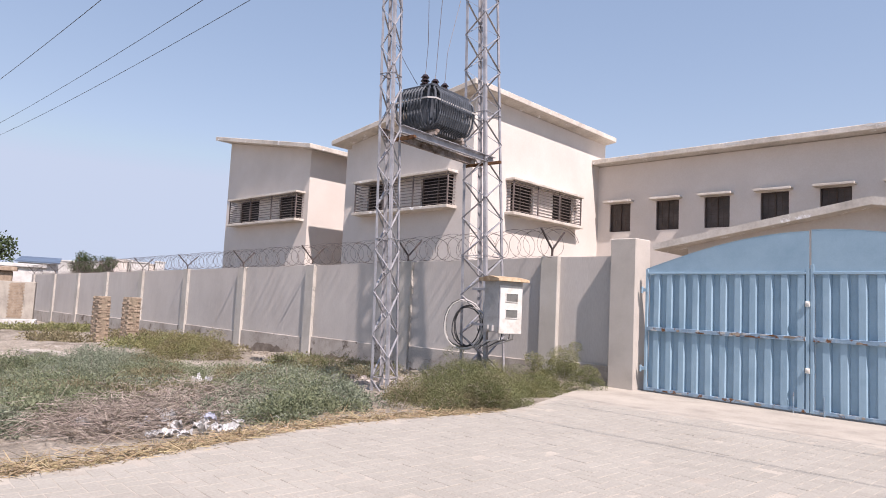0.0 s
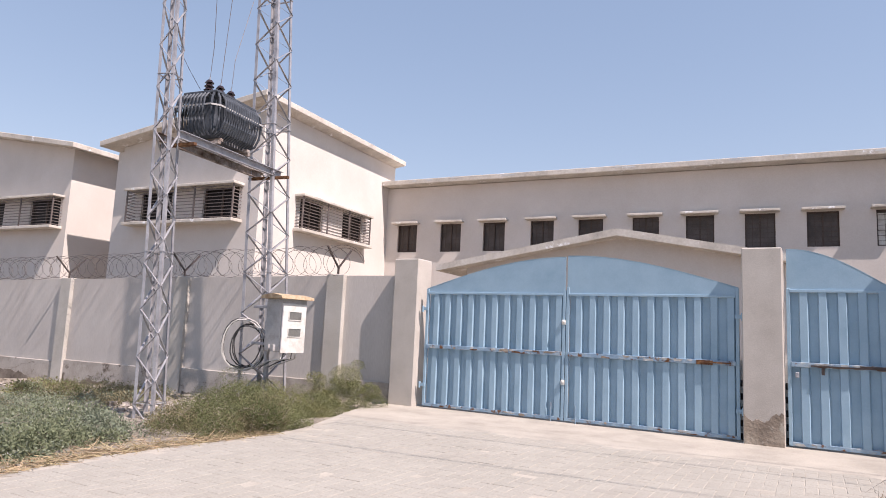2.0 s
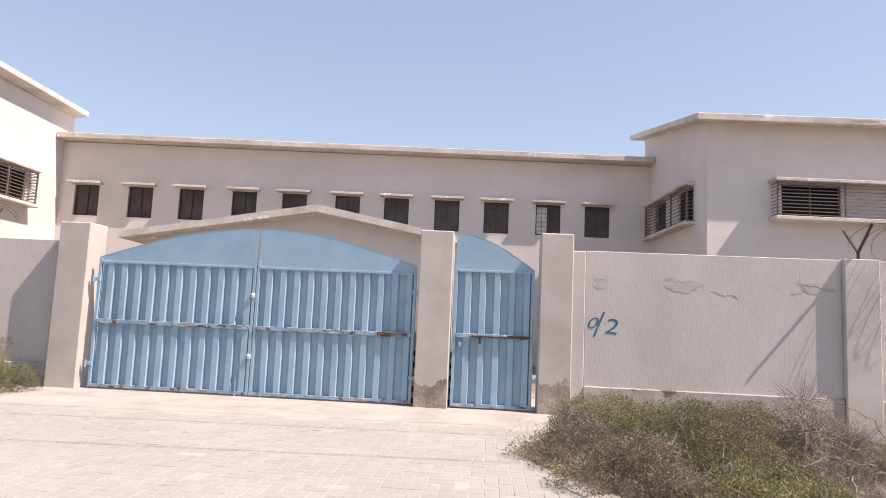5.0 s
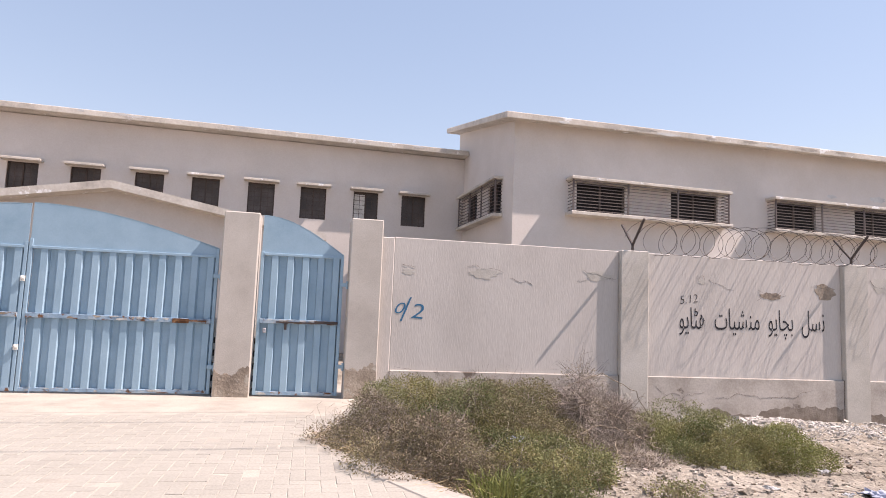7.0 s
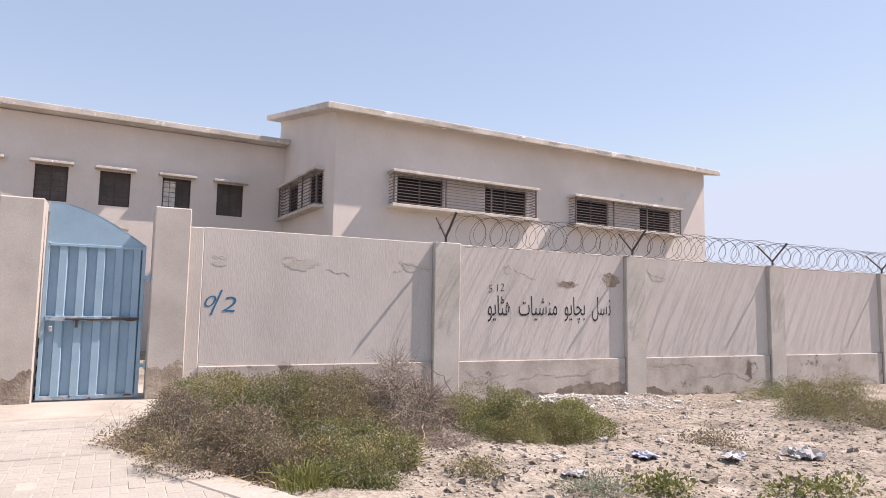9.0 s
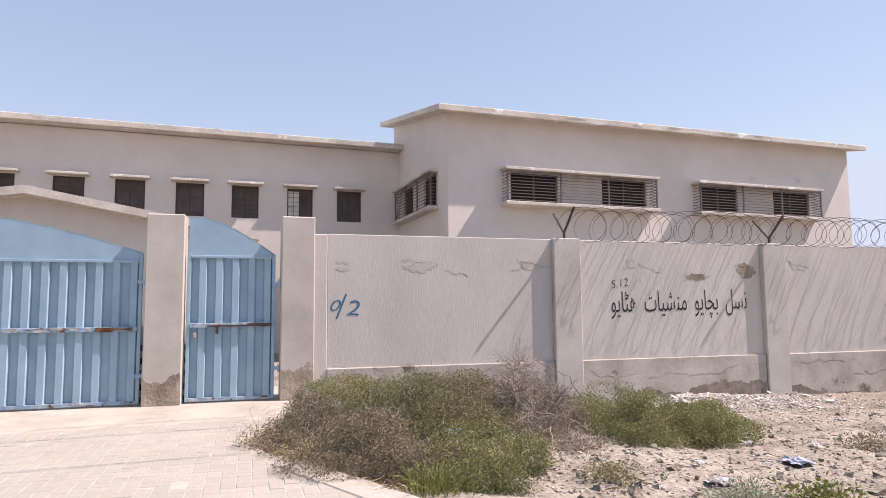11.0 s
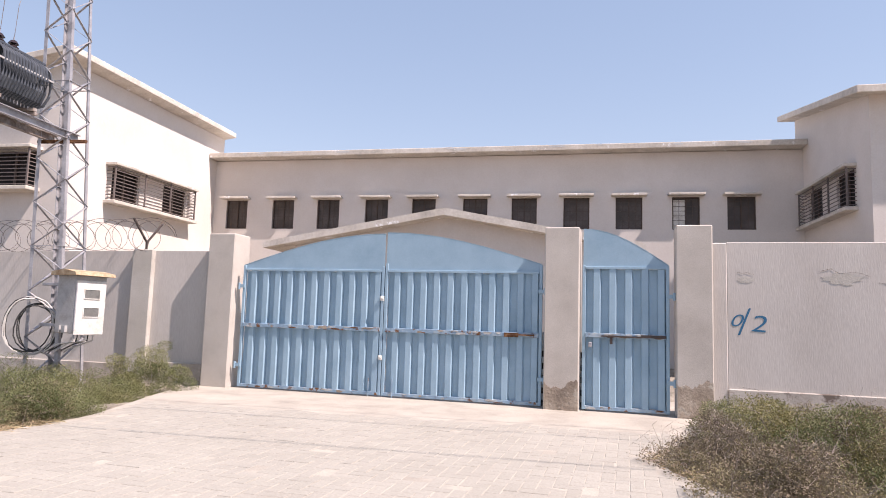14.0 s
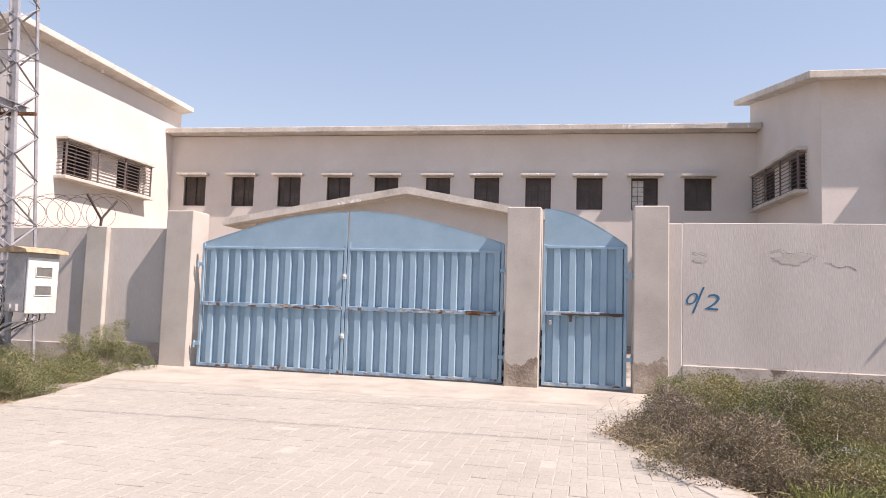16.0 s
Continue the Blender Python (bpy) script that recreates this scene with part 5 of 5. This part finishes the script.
dead_branch(((4.3, 5.45, 0.10), (4.5, 5.4, 0.05), (4.75, 5.55, 0.08), (5.0, 5.9, 0.16), (5.2, 6.3, 0.3)), 0.008, "bleached bare branch lying on rubble by shrubs", 1)
dead_branch(((4.7, 6.3, 0.3), (5.0, 6.3, 0.42), (5.35, 6.2, 0.4), (5.7, 6.15, 0.2)), 0.006, "thin bleached branch arching over a dead shrub", 2)
dead_branch(((4.9, 6.9, 0.5), (5.25, 6.85, 0.62), (5.6, 6.8, 0.4), (5.75, 6.75, 0.12)), 0.006, "thin bleached branch arching over a dead shrub", 3)
dead_branch(((5.0, 7.1, 0.75), (5.4, 7.0, 0.95), (5.8, 6.9, 0.75), (6.05, 6.85, 0.35)), 0.005, "thin bleached branch arching over a dead shrub", 4)

# ---- stones, rubble and litter ----


def stones(name, n, place, size, mat, seed, label):
    """Broken stones, each a squashed and jittered octahedron, in one mesh."""
    rng = np.random.default_rng(seed)
    base = np.array([(x, y, z) for z in (-1, 1) for y in (-1, 1) for x in (-1, 1)], float) * 0.62
    tri = [(0, 2, 3, 1), (4, 5, 7, 6), (0, 1, 5, 4), (2, 6, 7, 3), (0, 4, 6, 2), (1, 3, 7, 5)]
    verts, faces = [], []
    for k in range(n):
        x, y = place(rng)
        s = size * rng.lognormal(0, 0.48)
        q = Euler(rng.uniform(0, 6.28, 3)).to_matrix()
        off = len(verts)
        for b in base * rng.uniform(0.5, 1.25, (8, 1)) * rng.uniform(0.6, 1.2, (1, 3)):
            p = q @ Vector(b) * s
            verts.append((x + p.x, y + p.y, ground_z(x, y) + relief(x, y) + 0.12 * s + p.z * 0.7))
        faces += [tuple(i + off for i in f) for f in tri]
    ob = raw(name, verts, faces, mat)
    return tagged(ob, label, "rubble", kind="stuff")


stones("rubble", 15000, lambda r: (4.0 + 16 * r.uniform(0, 1) ** 1.4, r.uniform(2.2, 9.6)), 0.0105, RUBBLE, 1, "pale broken stones scattered over dry earth")


def along_wall(r):
    x = r.normal(10.6, 1.3)
    return x, wall_y(x) - 0.15 - abs(r.normal(0, 0.7))


stones("rubble", 3200, along_wall, 0.021, PALE_RUBBLE, 2, "heap of pale broken render and stones at a wall's foot")
stones("rubble", 90, lambda r: (r.uniform(4.3, 12), r.uniform(3.2, 7.5)), 0.024, RUBBLE, 3, "larger broken stones on dry earth")
stones("rubble", 1500, lambda r: (r.uniform(-30, -5.8), r.uniform(1.0, 10.8)), 0.022, RUBBLE, 4, "small stones scattered over a sandy verge")
stones("rubble", 500, lambda r: (r.normal(-10.2, 1.1), r.normal(8.2, 0.8)), 0.05, RUBBLE, 5, "pale stones and broken render near a tower")
stones("rubble", 420, lambda r: (r.normal(8.7, 0.7), r.normal(9.1, 0.45)), 0.032, PALE_RUBBLE, 7, "heap of pale broken render at a wall's foot")
stones("rubble", 700, lambda r: (r.normal(5.0, 0.5), r.normal(5.6, 0.5)), 0.012, RUBBLE, 8, "pale broken stones beside shrubs")
stones("dark_debris", 1200, lambda r: (r.uniform(4.4, 14), r.uniform(3.0, 8.2)), 0.015, BARK, 9, "dark bits of debris scattered over dry earth")
stones("clods", 900, lambda r: (4.4 + 9 * r.uniform(0, 1) ** 1.3, r.uniform(2.8, 6.4)), 0.026, DIRT, 10, "dull clods of broken dry earth")
stones("clods", 1500, lambda r: (r.uniform(-24, -8.5), wall_y(-8) - 0.3 - abs(r.normal(0, 0.55))), 0.04, DIRT, 11, "dull clods of earth along a wall's foot")
stones("pebbles", 60, lambda r: (r.uniform(-4.5, 2.0), r.uniform(2.0, 9.8)), 0.010, BARK, 6, "small dark pebbles on paving")


def crumpled(name, x, y, s, mat, seed, label, h=0.5):
    """A crumpled piece of plastic film."""
    bm = bmesh.new()
    bmesh.ops.create_grid(bm, x_segments=9, y_segments=9, size=1)
    rnd = random.Random(seed)
    for v in bm.verts:
        p = v.co.copy()
        f = noise.noise_vector((p.x * 1.4 + seed, p.y * 1.4, seed * 2.0))
        g = noise.noise_vector((p.x * 3.5 + seed, p.y * 3.5, seed * 5.0))
        v.co = Vector((p.x * 0.75 + f.x * 0.6 + g.x * 0.2, p.y * 0.75 + f.y * 0.6 + g.y * 0.2, h * (0.4 + f.z) + g.z * 0.3))
    ob = part(name, bm, mat, None)
    lo = min(v.co.z for v in ob.data.vertices)
    ob.matrix_basis = pose(x, y, ground_z(x, y) + relief(x, y) + 0.02, 0, 0, rnd.uniform(0, 360)) @ Matrix.Diagonal((s, s, s, 1)) @ Matrix.Translation((0, 0, -lo))
    ob.modifiers.new("thickness", "SOLIDIFY").thickness = 0.01
    return tagged(ob, label, "plastic bag", "litter")


lit = random.Random(12)
for k in range(26):
    x, y = (lit.gauss(-6.35, 0.35), lit.gauss(2.85, 0.55)) if k < 16 else (lit.uniform(-9.5, -6.2), lit.uniform(2.0, 6.6))
    blue = k in (3, 9)
    crumpled("plastic_bag", x, y, lit.uniform(0.06, 0.15), PLASTIC_BLUE if blue else PLASTIC, k + 1,
             "crumpled blue plastic bag among weeds" if blue else "crumpled white plastic bag among weeds", lit.uniform(0.7, 1.5))
for k in range(12):
    x, y = lit.uniform(5.2, 11.5), lit.uniform(4.2, 7.6)
    crumpled("plastic_bag", x, y, lit.uniform(0.03, 0.08), PLASTIC, 60 + k, "scrap of white plastic on dry earth", 0.3)
crumpled("plastic_bag", 7.55, 5.25, 0.18, PLASTIC_BLUE, 77, "torn pale blue plastic sheet on dry earth", 0.12)
crumpled("plastic_bag", 8.25, 4.55, 0.16, PLASTIC, 78, "torn white plastic sheet on dry earth", 0.25)
crumpled("plastic_bag", 3.9, 5.95, 0.10, PLASTIC_BLUE, 79, "dark blue plastic bag caught in a shrub", 0.6).location.z += 0.25

crumpled("torn_sheet", 9.9, 4.75, 0.30, BOX_GREY, 81, "grey torn sheet half buried in dry earth", 0.10)
crumpled("torn_sheet", 5.9, 4.55, 0.13, BOX_GREY, 82, "grey torn sheet half buried in dry earth", 0.12)
for k in range(34):
    x, y = (lit.uniform(-6.9, -5.7), lit.uniform(1.8, 4.6)) if k < 22 else (lit.uniform(-10.5, -7), lit.uniform(3, 8))
    crumpled("plastic_scrap", x, y, lit.uniform(0.03, 0.09), PLASTIC, 200 + k, "scrap of white plastic film on a sandy verge", lit.uniform(0.2, 0.7))


def debris():
    rng = np.random.default_rng(21)
    n = 2600
    x, y = rng.uniform(4.6, 17, n), rng.uniform(2.5, 9.2, n)
    a = np.stack([x, y, np.array([ground_z(p, q) + relief(p, q) for p, q in zip(x, y)]) + 0.012], 1)
    d = rng.normal(0, 1, (n, 3)) * np.array([1, 1, 0.12])
    b = a + d / np.linalg.norm(d, axis=1, keepdims=True) * rng.uniform(0.04, 0.22, (n, 1))
    ob = raw("dry_sticks", twigs(a, b, 0.004, rng).tolist(), quads(n), TWIG)
    tagged(ob, "dry sticks and chaff strewn over rubble ground", "debris", kind="stuff")


debris()

edging = root("broken_edging", pose(-17.0, 5.15, ground_z(-17, 5.1) + 0.02, 0, 0, 12), "broken pale concrete edging lying in a sandy verge", "edging")
for k in range(5):
    part("slab", cube(-1.9 + 0.8 * k, -1.9 + 0.8 * k + 0.74, -0.2, 0.2, -0.2, 0.10 + 0.02 * (k % 2), 0.02), KERB, edging)

# ---- kerb ----
kerb = root("kerb", pose(0, 0, 0), "pale worn concrete kerb beside the drive", "kerb", kind="structure")
for k in range(5):
    y = 5.75 - 0.84 * k
    part("kerb_stone", cube(-0.17, 0.17, -0.45, 0.45, -0.3, 0.010, 0.02), KERB, kerb).matrix_basis = pose(drive_edges(y)[1] - 0.11, y, 0, 0, 0, 21)

# ---- far left: brick stubs, gateway, houses, trees ----


def brick_stub(x, y, h, seed):
    g = root("brick_stub", pose(x, y, ground_z(x, y) - 0.1, 0, 0, 8), "broken pillar of rough weathered brick with no render", "brick pillar", "brick stubs")
    rnd = random.Random(seed)
    part("core", cube(-0.209, 0.209, -0.209, 0.209, 0, h - 0.06, 0.01), MORTAR, g)
    me = bpy.data.meshes.new("brick")
    bm = cube(-0.107, 0.107, -0.055, 0.055, -0.038, 0.038, 0.012)
    bm.to_mesh(me)
    bm.free()
    me.materials.append(BRICK)
    rows = int(h / 0.085)
    for r in range(rows):
        for side in range(4):
            for k in (-0.5, 0.5):
                if r > rows - 3 and rnd.random() < 0.4:
                    continue
                b = new("brick", me)
                b.parent = g
                b.matrix_basis = pose(0, 0, 0.04 + r * 0.085, 0, 0, 90 * side) @ pose(k * 0.22 + (0.02 if r % 2 else -0.02), -0.157 + rnd.uniform(-0.012, 0.012), 0, rnd.uniform(-3, 3), 0, rnd.uniform(-4, 4))


brick_stub(-24.5, 8.4, 1.78, 1)
brick_stub(-23.2, 8.95, 1.78, 2)


def gateway_pier(x, y):
    g = root("brick_gateway_pier", pose(x, y, ground_z(x, y), 0, 0, 70), "white-edged brick gateway pier", "gate pier")
    part("foot", cube(-0.95, 0.95, -0.4, 0.4, -0.2, 0.35, 0.02), WHITE, g)
    part("body", cube(-0.8, 0.8, -0.3, 0.3, 0.35, 2.25, 0.02), KERB, g)
    bm = bmesh.new()
    for r in range(22):
        for k in range(3):
            x0 = -0.34 + 0.215 * k + (0.05 if r % 2 else 0)
            box(bm, x0, x0 + 0.2, -0.315, -0.29, 0.42 + 0.08 * r, 0.49 + 0.08 * r)
    part("brick_panel", bm, BRICK, g, "panel of red brick")
    return g


gateway_pier(-38.0, 8.95)


def plain_house(x, y, w, d, h, turn, mat, label, windows=2):
    g = root("house", pose(x, y, -1.0, 0, 0, turn), label, "house", "distant houses")
    part("wall", cube(-w / 2, w / 2, -d / 2, d / 2, 0, h, 0.05), mat, g)
    part("roof", cube(-w / 2 - 0.2, w / 2 + 0.2, -d / 2 - 0.2, d / 2 + 0.2, h, h + 0.25, 0.03), mat, g)
    for k in range(windows):
        px = w * ((k + 0.5) / windows - 0.5)
        part("window", cube(px - 0.4, px + 0.4, -d / 2 - 0.03, -d / 2 + 0.05, h * 0.45, h * 0.45 + 1.0, 0.02), LOUVRE, g)
    return g


plain_house(-54.6, 13.0, 2.8, 4.0, 3.6, 75, WHITE, "low white-washed house behind a brick gateway", 0)
plain_house(-43.0, 8.2, 3.2, 0.4, 3.1, 75, BRICK, "length of dark brick wall beside a gateway", 0)
shed = root("shed", pose(-60.5, 15.7, -1, 0, 0, 73), "long low shed with a blue-grey metal roof", "shed", "distant houses")
part("wall", cube(-1.3, 1.3, -3, 3, 0, 4.1), WHITE, shed)
bm = bmesh.new()
prism(bm, [(-1.5, 4.1), (1.5, 4.1), (1.5, 4.2), (-1.5, 4.2)], -3.4, 3.4)
bmesh.ops.translate(bm, verts=[v for v in bm.verts if v.co.y > 0], vec=(0, 0, 0.6))
part("roof", bm, SHED_ROOF, shed, "blue-grey metal roof")
hr = random.Random(3)
for k in range(9):
    s = k / 8
    x, y = -168 + 6 * s + hr.uniform(-3, 3), 50 + 19 * s
    plain_house(x, y, hr.uniform(2, 4.5), 5, hr.uniform(7.2, 9.6), 66, PLASTER if k % 3 == 1 else WHITE, "far white house on the skyline", 2)


def tree(x, y, h, r, seed, label):
    """A tapered trunk with limbs, and a crown of leaf clumps with gaps."""
    rng = np.random.default_rng(seed)
    g = root("tree", pose(x, y, -1.0), label, "tree", "distant trees")
    bm = bmesh.new()
    bmesh.ops.create_cone(bm, cap_ends=True, segments=8, radius1=0.05 * h, radius2=0.02 * h, depth=h * 0.6, matrix=pose(0, 0, h * 0.3))
    for k in range(6):
        a = k * 1.05
        bar(bm, (0, 0, h * (0.35 + 0.04 * k)), (r * 0.6 * math.cos(a), r * 0.6 * math.sin(a), h * (0.6 + 0.05 * k)), 0.012 * h)
    part("trunk", bm, BARK, g)
    n, lobes = 5000, 16
    c = rng.normal(0, 1, (lobes, 3))
    c = c / np.linalg.norm(c, axis=1, keepdims=True) * rng.uniform(0.3, 0.8, (lobes, 1)) * np.array([r, r, h * 0.33]) + np.array([0, 0, h * 0.68])
    j = rng.integers(0, lobes, n)
    d = rng.normal(0, 1, (n, 3))
    d /= np.linalg.norm(d, axis=1, keepdims=True)
    p = c[j] + d * rng.uniform(0.3, 1, (n, 1)) * r * 0.42
    raw("crown", leaves(p, d, 0.09 * r, 0.035 * r, rng).tolist(), quads(n), TREE_LEAF, g)


tree(-72.5, 13.4, 7.2, 3.4, 1, "dark leafy tree behind a gateway")
tree(-75.0, 10.4, 6.0, 2.6, 2, "dark leafy tree behind a gateway")
tree(-113.5, 35.8, 8.4, 2.2, 3, "far tree on the skyline")
tree(-112.6, 39.0, 7.6, 2.4, 4, "far tree on the skyline")

# ---- paving blocks ----


def paver_mesh(name, w, d):
    """One block: a chamfered top and four sides."""
    c, h = 0.004, 0.05
    v = [(0, 0, -h), (w, 0, -h), (w, d, -h), (0, d, -h), (0, 0, -c), (w, 0, -c), (w, d, -c), (0, d, -c), (c, c, 0), (w - c, c, 0), (w - c, d - c, 0), (c, d - c, 0)]
    f = [(8, 9, 10, 11)] + [(4 + k, 4 + (k + 1) % 4, 8 + (k + 1) % 4, 8 + k) for k in range(4)] + [(k, (k + 1) % 4, 4 + (k + 1) % 4, 4 + k) for k in range(4)]
    return v, f


def pave():
    cell, gap = 0.125, 0.006
    shapes = {"h": paver_mesh("paver", 2 * cell - gap, cell - gap), "v": paver_mesh("paver", cell - gap, 2 * cell - gap)}
    shared = {}
    for k, (v, f) in shapes.items():
        me = bpy.data.meshes.new("paver")
        me.from_pydata(v, [], f)
        me.materials.append(PAVER)
        shared[k] = me
    rnd = random.Random(8)
    turn = Matrix.Rotation(-0.065, 4, "Z")
    verts, faces, single = [], [], 0
    for i in range(-50, 60):
        for j in range(-60, 80):
            c = (i - j) % 4
            if c not in (0, 2):
                continue
            kind = "h" if c == 0 else "v"
            x, y = i * cell, (j if kind == "h" else j - 1) * cell
            p = turn @ Vector((x, y, 0))
            l, r = drive_edges(p.y)
            if not (l + 0.1 < p.x < r - 0.24) or p.y > 9.1 + 0.25 * math.sin(p.x * 1.7) or p.y < -7:
                continue
            z = rnd.gauss(0, 0.0014)
            tip = Euler((rnd.gauss(0, 0.004), rnd.gauss(0, 0.004), rnd.gauss(0, 0.008)))
            m = Matrix.Translation((p.x, p.y, z)) @ turn @ tip.to_matrix().to_4x4()
            if 0.6 < p.x < 2.4 and 4.0 < p.y < 7.6 and single < 300:
                b = new("paver", shared[kind])
                b.parent = drive
                b.matrix_basis = m
                single += 1
            else:
                v, f = shapes[kind]
                off = len(verts)
                verts += [tuple(m @ Vector(q)) for q in v]
                faces += [tuple(q + off for q in g) for g in f]
    ob = raw("paving_field", verts, faces, PAVER_REST, drive)
    tagged(ob, "pale concrete blocks laid in herringbone", kind="stuff")


pave()
